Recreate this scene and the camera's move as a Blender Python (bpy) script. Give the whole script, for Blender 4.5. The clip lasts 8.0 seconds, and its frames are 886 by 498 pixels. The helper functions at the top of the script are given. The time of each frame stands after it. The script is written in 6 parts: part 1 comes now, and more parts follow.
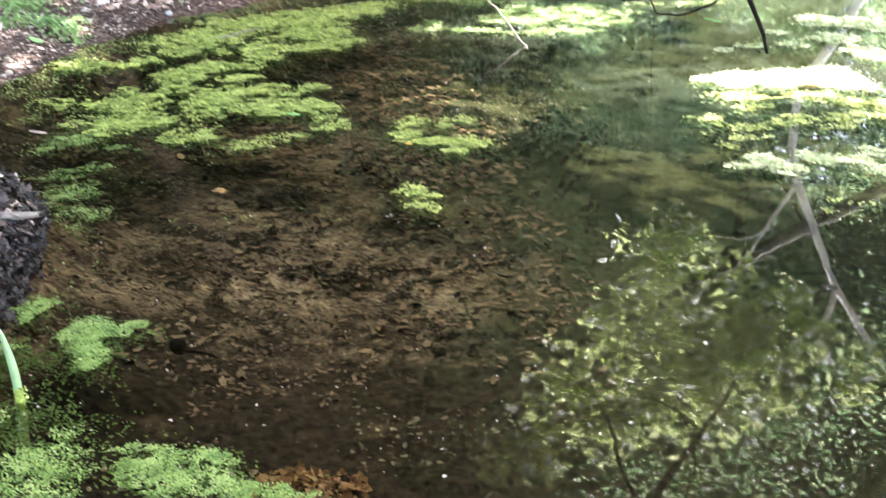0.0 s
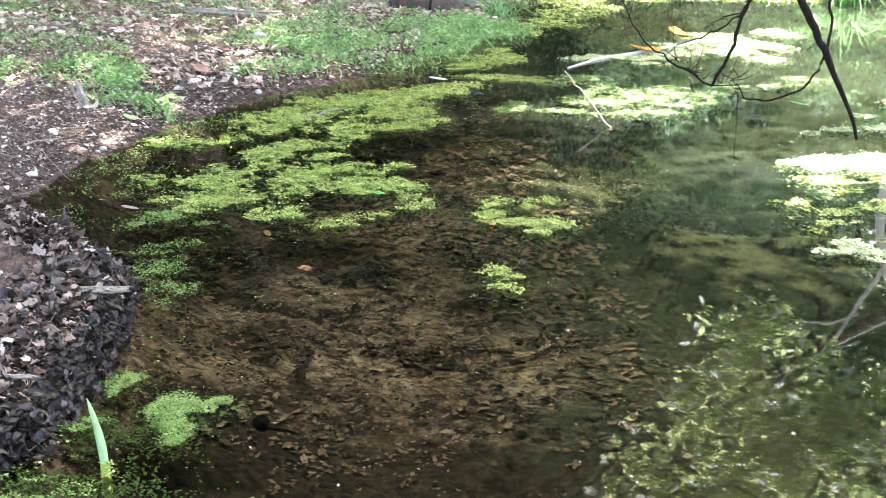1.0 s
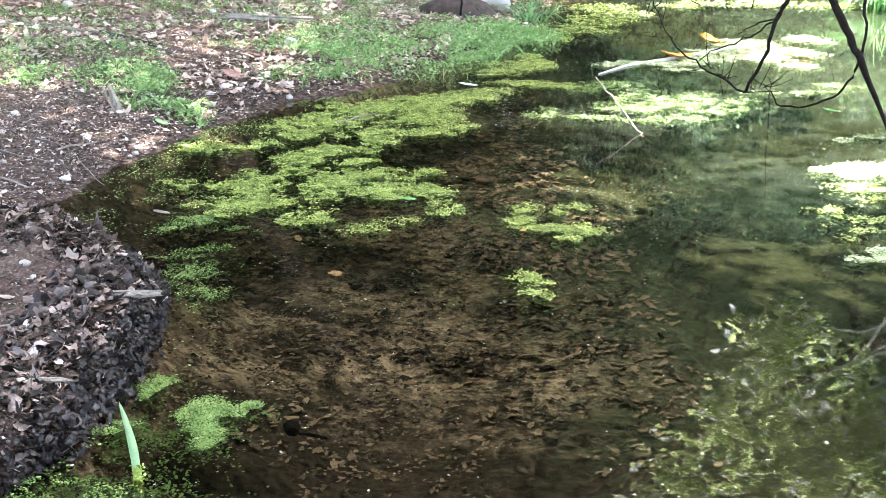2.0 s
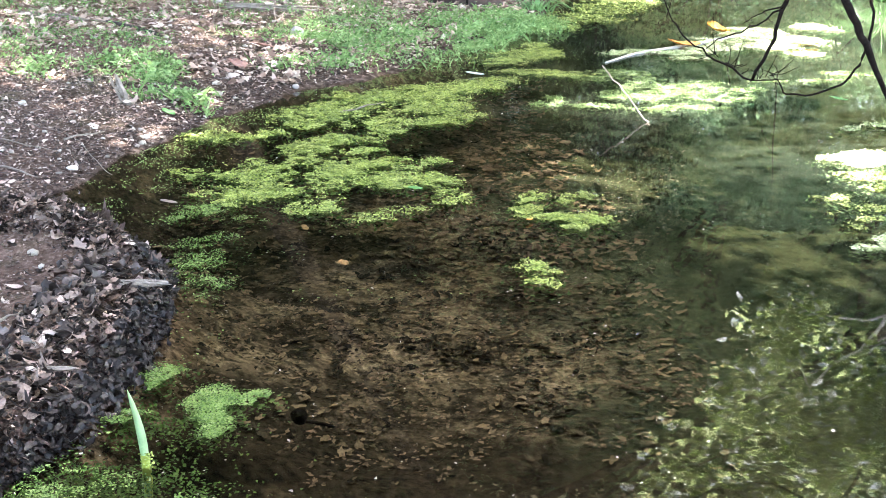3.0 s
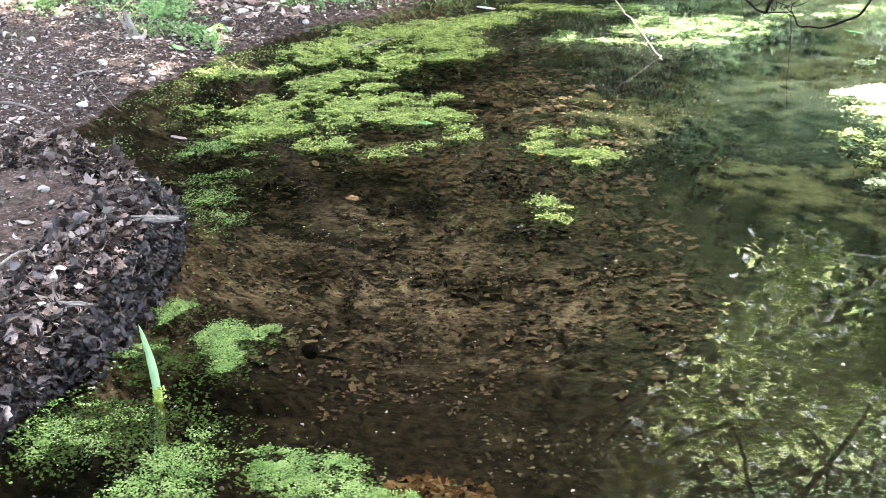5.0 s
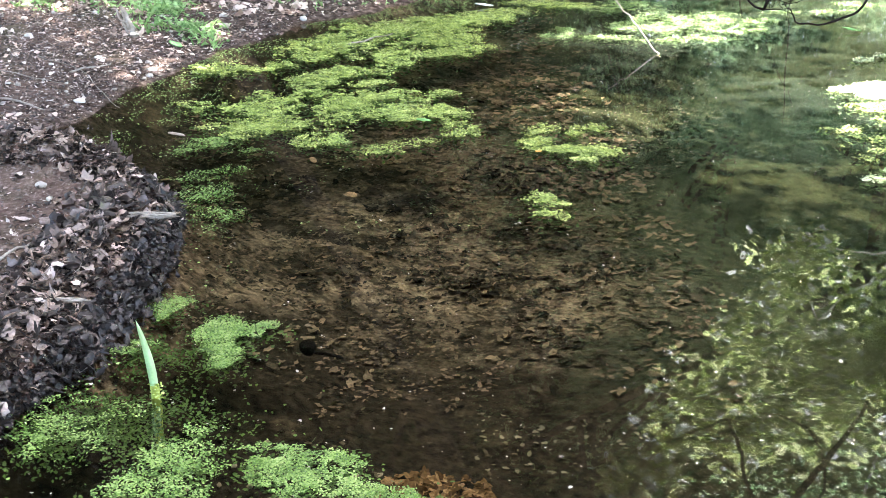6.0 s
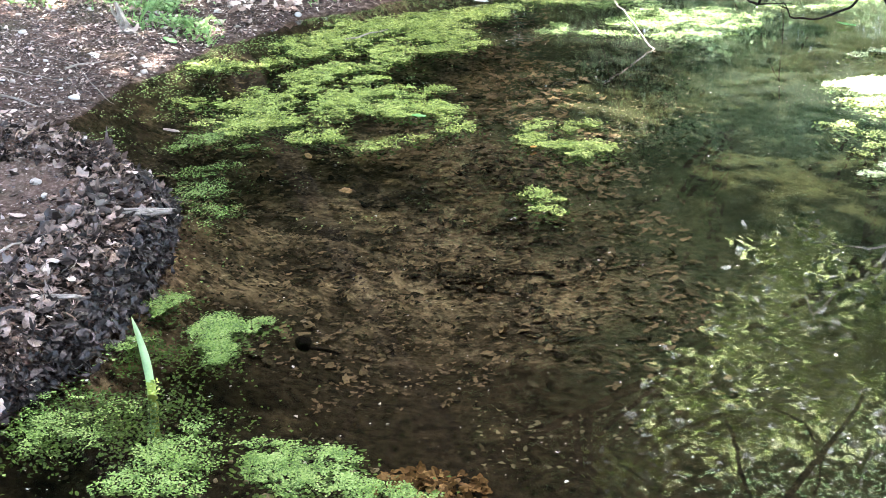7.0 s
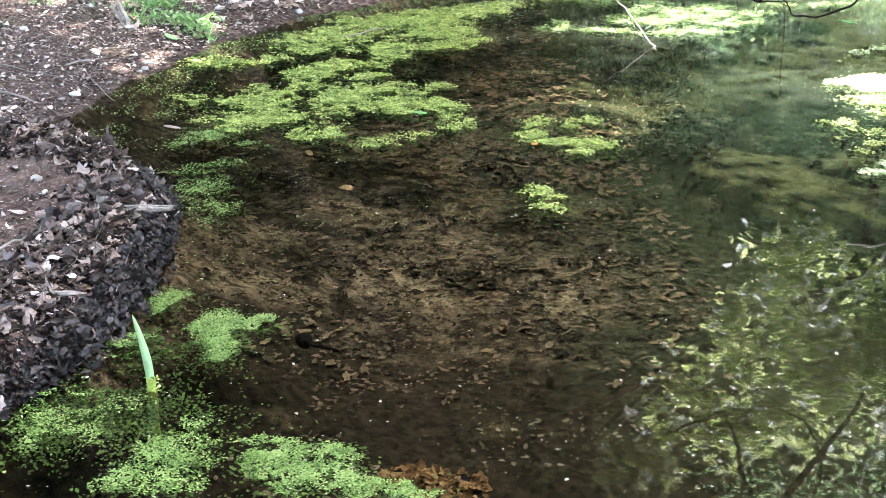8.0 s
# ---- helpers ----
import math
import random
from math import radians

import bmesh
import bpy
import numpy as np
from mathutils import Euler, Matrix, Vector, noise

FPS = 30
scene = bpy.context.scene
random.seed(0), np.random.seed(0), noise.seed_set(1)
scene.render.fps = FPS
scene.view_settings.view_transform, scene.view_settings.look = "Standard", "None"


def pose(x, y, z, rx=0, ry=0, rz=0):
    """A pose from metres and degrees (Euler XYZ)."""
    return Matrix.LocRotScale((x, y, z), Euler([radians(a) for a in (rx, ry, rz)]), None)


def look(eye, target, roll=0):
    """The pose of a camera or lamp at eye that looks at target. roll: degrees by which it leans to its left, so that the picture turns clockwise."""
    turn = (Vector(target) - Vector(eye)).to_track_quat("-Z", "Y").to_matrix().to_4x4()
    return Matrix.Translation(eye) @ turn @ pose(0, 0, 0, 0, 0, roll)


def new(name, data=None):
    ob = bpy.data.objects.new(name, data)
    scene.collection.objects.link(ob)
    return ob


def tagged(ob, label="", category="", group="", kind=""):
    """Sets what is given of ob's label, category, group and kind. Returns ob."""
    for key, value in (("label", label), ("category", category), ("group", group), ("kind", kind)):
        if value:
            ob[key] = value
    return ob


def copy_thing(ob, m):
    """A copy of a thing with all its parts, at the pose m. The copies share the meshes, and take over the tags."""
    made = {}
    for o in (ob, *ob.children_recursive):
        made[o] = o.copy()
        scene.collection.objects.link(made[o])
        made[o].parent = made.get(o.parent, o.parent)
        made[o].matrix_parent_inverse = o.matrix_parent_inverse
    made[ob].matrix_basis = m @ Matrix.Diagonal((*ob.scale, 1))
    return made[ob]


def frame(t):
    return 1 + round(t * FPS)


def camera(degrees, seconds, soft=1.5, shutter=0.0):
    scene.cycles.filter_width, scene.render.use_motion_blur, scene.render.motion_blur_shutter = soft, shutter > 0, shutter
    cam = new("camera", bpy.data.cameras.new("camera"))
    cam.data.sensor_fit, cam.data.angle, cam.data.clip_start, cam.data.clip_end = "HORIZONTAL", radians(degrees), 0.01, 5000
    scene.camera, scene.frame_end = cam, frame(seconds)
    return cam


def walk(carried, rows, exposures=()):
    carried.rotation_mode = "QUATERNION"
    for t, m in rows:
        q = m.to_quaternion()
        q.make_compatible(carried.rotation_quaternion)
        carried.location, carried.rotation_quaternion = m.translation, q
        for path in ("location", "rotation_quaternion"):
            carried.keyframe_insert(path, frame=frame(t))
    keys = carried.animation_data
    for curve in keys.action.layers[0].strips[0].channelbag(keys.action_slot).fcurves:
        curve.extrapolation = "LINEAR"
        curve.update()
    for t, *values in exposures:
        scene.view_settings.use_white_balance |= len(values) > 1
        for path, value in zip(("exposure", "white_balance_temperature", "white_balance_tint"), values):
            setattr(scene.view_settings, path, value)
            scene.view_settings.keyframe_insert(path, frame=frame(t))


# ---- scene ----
import itertools

cam = camera(38.0, 8.0, soft=0.8, shutter=0.5)
PATH = [
    (0, (0.023, -0.002, 1.594), (0.206, 1.857, 0.881), 0.6),
    (0.5, (0.012, -0.01, 1.611), (0.129, 1.879, 0.963), 0.6),
    (1, (0.005, -0.001, 1.613), (0.068, 1.905, 1.01), 0.4),
    (1.5, (-0.002, 0.004, 1.613), (0.029, 1.914, 1.02), 0.4),
    (3, (-0.002, -0.006, 1.614), (0.006, 1.899, 1.003), 0.1),
    (3.5, (0.0, -0.001, 1.608), (0.002, 1.897, 0.978), -0.0),
    (4, (0.003, -0.001, 1.605), (-0.003, 1.884, 0.936), -0.1),
    (4.5, (0.004, -0.001, 1.604), (-0.007, 1.874, 0.909), -0.2),
    (6, (0.003, 0.001, 1.6), (-0.004, 1.872, 0.894), -0.1),
    (6.5, (0.004, 0.0, 1.6), (0.004, 1.87, 0.889), -0.1),
    (7, (0.003, -0.001, 1.598), (0.003, 1.869, 0.886), -0.2),
    (7.5, (0.002, -0.001, 1.6), (-0.001, 1.867, 0.886), -0.2),
    (8, (0.003, 0.001, 1.599), (0.002, 1.868, 0.883), -0.1),
]
walk(cam, [(t, look(eye, target, roll)) for t, eye, target, roll in PATH], exposures=[(0, 4.08, 6350, 15.5), (0.5, 4.08, 6250, 14.5), (1.2, 4.05, 6130, 13), (4.5, 4.04, 6130, 13), (6, 4.09, 6130, 13), (8, 4.09, 6130, 13)])

# ---- light ----
SUN_AZIMUTH, SUN_HEIGHT = radians(12), radians(65)  # clockwise from +y; above the horizon
world = bpy.data.worlds.new("sky")
scene.world = world
world.use_nodes = True
sky = world.node_tree.nodes.new("ShaderNodeTexSky")
sky.sky_type, sky.sun_disc = "NISHITA", False
sky.dust_density, sky.ozone_density = 3.5, 0.5
sky.sun_elevation, sky.sun_rotation = SUN_HEIGHT, SUN_AZIMUTH
back = world.node_tree.nodes["Background"]
back.inputs["Strength"].default_value = 0.15
world.node_tree.links.new(sky.outputs[0], back.inputs["Color"])
sun = new("sun", bpy.data.lights.new("sun", "SUN"))
sun.data.energy, sun.data.angle, sun.data.color = 4.4, radians(0.5), (1.0, 0.965, 0.9)
to_sun = Vector((math.sin(SUN_AZIMUTH) * math.cos(SUN_HEIGHT), math.cos(SUN_AZIMUTH) * math.cos(SUN_HEIGHT), math.sin(SUN_HEIGHT)))
sun.matrix_world = look(to_sun * 60, (0, 0, 0))

# ---- the lie of the land ----
SHORE_Y = [-60, 1.0, 2.0, 2.8, 3.1, 3.3, 3.7, 4.2, 4.5, 4.7, 5.0, 5.15, 5.35, 5.7, 6.6, 7.06, 7.44, 7.85, 8.4, 8.8, 9.4, 10.2, 10.8, 11.5, 12.1, 13.0, 14.5, 16.5, 19.0, 90]
SHORE_X = [-2.2, -1.8, -1.5, -1.25, -1.1, -1.03, -0.98, -0.98, -1.0, -1.08, -1.28, -1.6, -2.0, -1.85, -1.63, -1.52, -1.39, -1.22, -0.93, -0.6, -0.2, 0.04, 0.4, 0.78, 0.97, 1.1, 1.35, 2.2, 3.5, 20]


def value_noise(x, y, scale, seed=0):
    """Smooth noise between 0 and 1 on the plane, one lattice cell being scale metres."""
    x, y = np.asarray(x, float) / scale, np.asarray(y, float) / scale
    i, j = np.floor(x), np.floor(y)
    u, v = x - i, y - j
    u, v = u * u * (3 - 2 * u), v * v * (3 - 2 * v)

    def grid(a, b):
        h = np.sin(a * 127.1 + b * 311.7 + seed * 74.7) * 43758.5453
        return h - np.floor(h)

    low = grid(i, j) * (1 - u) + grid(i + 1, j) * u
    high = grid(i, j + 1) * (1 - u) + grid(i + 1, j + 1) * u
    return low * (1 - v) + high * v


def shore_distance(x, y):
    """Metres into the pond from its edge; negative on the banks."""
    xs = np.interp(y, SHORE_Y, SHORE_X)
    slope = (np.interp(y + 0.3, SHORE_Y, SHORE_X) - np.interp(y - 0.3, SHORE_Y, SHORE_X)) / 0.6
    left = (x - xs) / np.sqrt(1 + slope**2) + 0.10 * (value_noise(x, y, 0.3, 3) - 0.5) + 0.06 * (value_noise(x, y, 0.1, 4) - 0.5)
    return np.minimum(np.minimum(left, 6.3 - x + 0.5 * np.sin(y * 0.9)), np.minimum(18.5 - y + 0.4 * np.sin(x), y - 1.3 + 0.28 * np.sin(x * 1.7 + 0.6) + 0.2 * np.sin(x * 0.6)))


def ground_height(x, y):
    d = shore_distance(x, y)
    shelf = np.clip(d / 1.0, 0, 1)
    wet = -0.32 * shelf * (2 - shelf) - 0.05 * np.clip(d * 3, 0, 1) - 0.1 * np.clip((x - 0.9) / 1.6, 0, 1) * np.clip(d, 0, 1)
    bank = np.maximum(-d, 0)
    dry = 0.012 * np.clip(bank * 12, 0, 1) + 0.018 * np.clip(bank * 3, 0, 1) + 0.06 * bank + 0.0035 * np.minimum(bank, 12) ** 2
    berm = np.exp(-((bank - 0.2) / 0.2) ** 2) * np.clip((y - 2.4) / 0.6, 0, 1) * np.clip((5.9 - y) / 0.5, 0, 1) * (x < 1)
    berm = berm + 0.9 * np.exp(-(((x + 1.7) / 0.45) ** 2 + ((y - 4.88) / 0.22) ** 2))
    lumps = 0.03 * (value_noise(x, y, 0.45, 1) - 0.5) + 0.022 * (value_noise(x, y, 0.13, 2) - 0.5)
    z = np.where(d > 0, wet, dry + 0.085 * berm * np.clip(bank * 8, 0, 1)) + lumps * np.clip(np.abs(d) * 4, 0, 1)
    return np.where(d > 0, np.minimum(z, -0.004), np.maximum(z, 0.004))

rng = np.random.default_rng(5)


# ---- materials ----
def material(name, stops, scale=30.0, fine=160.0, rough=0.7, bump=0.4, island=0.0, specular=0.4, through_light=0.0, metres=0.01):
    """A procedural surface: a ramp over noise at two scales, a shift from piece to piece, and relief."""
    mat = bpy.data.materials.new(name)
    mat.use_nodes = True
    tree = mat.node_tree
    nodes, link = tree.nodes, tree.links.new
    surf = nodes["Principled BSDF"]
    coords = nodes.new("ShaderNodeTexCoord")
    wide = nodes.new("ShaderNodeTexNoise")
    wide.inputs["Scale"].default_value, wide.inputs["Detail"].default_value = scale, 6
    small = nodes.new("ShaderNodeTexNoise")
    small.inputs["Scale"].default_value, small.inputs["Detail"].default_value = fine, 4
    link(coords.outputs["Object"], wide.inputs["Vector"])
    link(coords.outputs["Object"], small.inputs["Vector"])
    blend = nodes.new("ShaderNodeMath")
    blend.operation = "MULTIPLY_ADD"
    blend.inputs[1].default_value = 0.35
    link(small.outputs[0], blend.inputs[0])
    part_of = nodes.new("ShaderNodeMath")
    part_of.operation = "MULTIPLY_ADD"
    part_of.inputs[1].default_value, part_of.inputs[2].default_value = 0.65 * (1 - island), 0.0
    link(wide.outputs[0], part_of.inputs[0])
    link(part_of.outputs[0], blend.inputs[2])
    value = blend.outputs[0]
    if island:
        info = nodes.new("ShaderNodeNewGeometry")
        add = nodes.new("ShaderNodeMath")
        add.operation = "MULTIPLY_ADD"
        add.inputs[1].default_value = island * 0.8
        link(info.outputs["Random Per Island"], add.inputs[0])
        link(value, add.inputs[2])
        value = add.outputs[0]
    ramp = nodes.new("ShaderNodeValToRGB")
    while len(ramp.color_ramp.elements) < len(stops):
        ramp.color_ramp.elements.new(0.5)
    for el, (at, colour) in zip(ramp.color_ramp.elements, stops):
        el.position, el.color = at, (*colour, 1)
    link(value, ramp.inputs[0])
    link(ramp.outputs[0], surf.inputs["Base Color"])
    surf.inputs["Roughness"].default_value = rough
    surf.inputs["Specular IOR Level"].default_value = specular
    if bump:
        relief = nodes.new("ShaderNodeBump")
        relief.inputs["Strength"].default_value, relief.inputs["Distance"].default_value = bump, metres
        link(value, relief.inputs["Height"])
        link(relief.outputs[0], surf.inputs["Normal"])
    if through_light:
        glow = nodes.new("ShaderNodeBsdfTranslucent")
        link(ramp.outputs[0], glow.inputs["Color"])
        mix = nodes.new("ShaderNodeMixShader")
        mix.inputs[0].default_value = through_light
        link(surf.outputs[0], mix.inputs[1])
        link(glow.outputs[0], mix.inputs[2])
        link(mix.outputs[0], nodes["Material Output"].inputs["Surface"])
    return mat


def ground_material():
    """Bank mud with litter crumbs and moss, and pale silt under water, told apart by the terrain's own height; the bed
    darkens by place.
    """
    mat = bpy.data.materials.new("earth")
    mat.use_nodes = True
    nodes, link = mat.node_tree.nodes, mat.node_tree.links.new
    surf = nodes["Principled BSDF"]
    coords = nodes.new("ShaderNodeTexCoord")

    def tex(scale, detail=6, rough=0.6):
        n = nodes.new("ShaderNodeTexNoise")
        n.inputs["Scale"].default_value, n.inputs["Detail"].default_value, n.inputs["Roughness"].default_value = scale, detail, rough
        link(coords.outputs["Object"], n.inputs["Vector"])
        return n.outputs[0]

    def ramp(value, stops):
        r = nodes.new("ShaderNodeValToRGB")
        while len(r.color_ramp.elements) < len(stops):
            r.color_ramp.elements.new(0.5)
        for el, (at, colour) in zip(r.color_ramp.elements, stops):
            el.position, el.color = at, (*colour, 1)
        link(value, r.inputs[0])
        return r.outputs[0]

    def mix(fac, a, b):
        n = nodes.new("ShaderNodeMix")
        n.data_type = "RGBA"
        link(fac, n.inputs["Factor"])
        link(a, n.inputs["A"])
        link(b, n.inputs["B"])
        return n.outputs["Result"]

    soil = ramp(tex(9), [(0.3, (0.09, 0.053, 0.038)), (0.5, (0.205, 0.127, 0.091)), (0.7, (0.375, 0.25, 0.185))])
    crumbs = ramp(tex(75, 3), [(0.35, (0.06, 0.041, 0.032)), (0.53, (0.23, 0.162, 0.13)), (0.66, (0.58, 0.46, 0.385))])
    soil = mix(ramp(tex(28), [(0.4, (0.25,) * 3), (0.6, (0.75,) * 3)]), soil, crumbs)
    moss = ramp(tex(60), [(0.35, (0.03, 0.07, 0.018)), (0.65, (0.11, 0.2, 0.06))])
    soil = mix(ramp(tex(1.6), [(0.52, (0, 0, 0)), (0.66, (0.55,) * 3)]), soil, moss)
    silt = ramp(tex(11, 8), [(0.32, (0.11, 0.086, 0.05)), (0.47, (0.27, 0.206, 0.12)), (0.64, (0.44, 0.335, 0.2))])
    flecks = ramp(tex(44, 4, 0.6), [(0.38, (0.016, 0.0135, 0.009)), (0.5, (0.14, 0.119, 0.072)), (0.64, (0.46, 0.39, 0.245))])
    silt = mix(ramp(tex(17), [(0.35, (0.1,) * 3), (0.6, (0.6,) * 3)]), silt, flecks)
    rotten = ramp(tex(38), [(0.35, (0.008, 0.007, 0.006)), (0.65, (0.07, 0.056, 0.038))])
    silt = mix(ramp(tex(5.5, 9, 0.72), [(0.40, (0.92,) * 3), (0.49, (0.0,) * 3)]), silt, rotten)
    dark_bed = ramp(tex(26), [(0.35, (0.005, 0.0043, 0.003)), (0.65, (0.034, 0.027, 0.018))])
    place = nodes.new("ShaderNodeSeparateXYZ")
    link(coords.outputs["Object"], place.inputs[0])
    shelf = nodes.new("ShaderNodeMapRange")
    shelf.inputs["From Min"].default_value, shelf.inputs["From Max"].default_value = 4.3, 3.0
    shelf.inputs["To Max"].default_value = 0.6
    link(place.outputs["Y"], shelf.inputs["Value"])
    drifts = nodes.new("ShaderNodeMath")
    link(tex(3.1), drifts.inputs[0])
    link(shelf.outputs[0], drifts.inputs[1])
    inshore = nodes.new("ShaderNodeMapRange")  # slightly darker bed towards the leaf bank
    inshore.inputs["From Min"].default_value, inshore.inputs["From Max"].default_value = -0.15, -0.8
    inshore.inputs["To Max"].default_value = 0.05
    link(place.outputs["X"], inshore.inputs["Value"])
    gathered = nodes.new("ShaderNodeMath")
    link(drifts.outputs[0], gathered.inputs[0])
    link(inshore.outputs[0], gathered.inputs[1])
    silt = mix(ramp(gathered.outputs[0], [(0.4, (0.0,) * 3), (0.62, (0.9,) * 3)]), silt, dark_bed)
    # near-black bed colour on the right, in place of shade and depth
    shaded_bed = ramp(tex(20), [(0.35, (0.005, 0.006, 0.003)), (0.65, (0.018, 0.02, 0.0095))])
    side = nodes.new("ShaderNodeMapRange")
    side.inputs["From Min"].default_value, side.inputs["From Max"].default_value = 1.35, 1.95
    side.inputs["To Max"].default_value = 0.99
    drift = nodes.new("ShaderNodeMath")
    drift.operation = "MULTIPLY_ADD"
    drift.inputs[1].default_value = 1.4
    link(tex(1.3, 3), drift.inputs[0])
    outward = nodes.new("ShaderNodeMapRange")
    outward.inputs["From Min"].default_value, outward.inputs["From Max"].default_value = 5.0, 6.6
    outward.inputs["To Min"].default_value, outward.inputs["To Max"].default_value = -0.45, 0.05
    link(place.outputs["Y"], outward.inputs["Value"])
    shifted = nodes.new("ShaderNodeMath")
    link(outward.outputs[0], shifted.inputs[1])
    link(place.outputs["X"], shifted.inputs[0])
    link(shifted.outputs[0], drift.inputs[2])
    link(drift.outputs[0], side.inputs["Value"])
    # greener bed before it, tinted towards the green veil over the water
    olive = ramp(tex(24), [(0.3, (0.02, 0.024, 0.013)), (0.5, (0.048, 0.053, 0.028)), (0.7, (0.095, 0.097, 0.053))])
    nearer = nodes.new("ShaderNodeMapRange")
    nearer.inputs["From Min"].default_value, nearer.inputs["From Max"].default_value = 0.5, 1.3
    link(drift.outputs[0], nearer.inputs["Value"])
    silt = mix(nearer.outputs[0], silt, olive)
    silt = mix(side.outputs[0], silt, shaded_bed)
    foot = nodes.new("ShaderNodeMapRange")  # bed blended to near black towards the near shore
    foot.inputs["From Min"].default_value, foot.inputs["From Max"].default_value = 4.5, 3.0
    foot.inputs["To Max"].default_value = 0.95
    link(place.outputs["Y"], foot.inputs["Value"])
    silt = mix(foot.outputs[0], silt, dark_bed)
    sand = ramp(tex(26), [(0.34, (0.05, 0.035, 0.022)), (0.5, (0.17, 0.12, 0.074)), (0.66, (0.36, 0.265, 0.168))])
    rim = nodes.new("ShaderNodeMapRange")
    rim.inputs["From Min"].default_value, rim.inputs["From Max"].default_value = -0.14, -0.04
    link(place.outputs["Z"], rim.inputs["Value"])
    patchy = nodes.new("ShaderNodeMath")
    patchy.operation = "MULTIPLY"
    link(rim.outputs[0], patchy.inputs[0])
    clean = nodes.new("ShaderNodeMapRange")
    clean.inputs["From Min"].default_value, clean.inputs["From Max"].default_value = 2.95, 3.3
    link(place.outputs["Y"], clean.inputs["Value"])
    spots = nodes.new("ShaderNodeMath")
    spots.operation = "MULTIPLY"
    link(ramp(tex(7), [(0.38, (0.0,) * 3), (0.52, (0.95,) * 3)]), spots.inputs[0])
    link(clean.outputs[0], spots.inputs[1])
    link(spots.outputs[0], patchy.inputs[1])
    silt = mix(patchy.outputs[0], silt, sand)
    bay = nodes.new("ShaderNodeMapRange")  # darker bed in the bay behind the leaf heap
    bay.inputs["From Min"].default_value, bay.inputs["From Max"].default_value = -0.5, -1.0
    bay.inputs["To Max"].default_value = 0.65
    link(place.outputs["X"], bay.inputs["Value"])
    behind = nodes.new("ShaderNodeMapRange")
    behind.inputs["From Min"].default_value, behind.inputs["From Max"].default_value = 5.0, 5.5
    link(place.outputs["Y"], behind.inputs["Value"])
    quiet = nodes.new("ShaderNodeMath")
    quiet.operation = "MULTIPLY"
    link(bay.outputs[0], quiet.inputs[0])
    link(behind.outputs[0], quiet.inputs[1])
    silt = mix(quiet.outputs[0], silt, dark_bed)
    level = nodes.new("ShaderNodeMapRange")
    level.inputs["From Min"].default_value, level.inputs["From Max"].default_value = -0.03, 0.012
    link(place.outputs["Z"], level.inputs["Value"])
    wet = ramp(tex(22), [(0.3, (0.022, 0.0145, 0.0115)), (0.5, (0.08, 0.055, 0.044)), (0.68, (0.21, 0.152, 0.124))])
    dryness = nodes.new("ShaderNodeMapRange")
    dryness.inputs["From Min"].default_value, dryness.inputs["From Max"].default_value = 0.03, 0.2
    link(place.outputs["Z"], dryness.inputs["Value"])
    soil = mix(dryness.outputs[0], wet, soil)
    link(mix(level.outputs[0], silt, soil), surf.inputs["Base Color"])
    damp = nodes.new("ShaderNodeMapRange")
    damp.inputs["From Min"].default_value, damp.inputs["From Max"].default_value = 0.01, 0.07
    damp.inputs["To Min"].default_value, damp.inputs["To Max"].default_value = 0.75, 0.9
    link(place.outputs["Z"], damp.inputs["Value"])
    link(damp.outputs[0], surf.inputs["Roughness"])
    surf.inputs["Specular IOR Level"].default_value = 0.0
    relief = nodes.new("ShaderNodeBump")
    relief.inputs["Strength"].default_value, relief.inputs["Distance"].default_value = 0.9, 0.02
    link(tex(45, 8), relief.inputs["Height"])
    link(relief.outputs[0], surf.inputs["Normal"])
    return mat


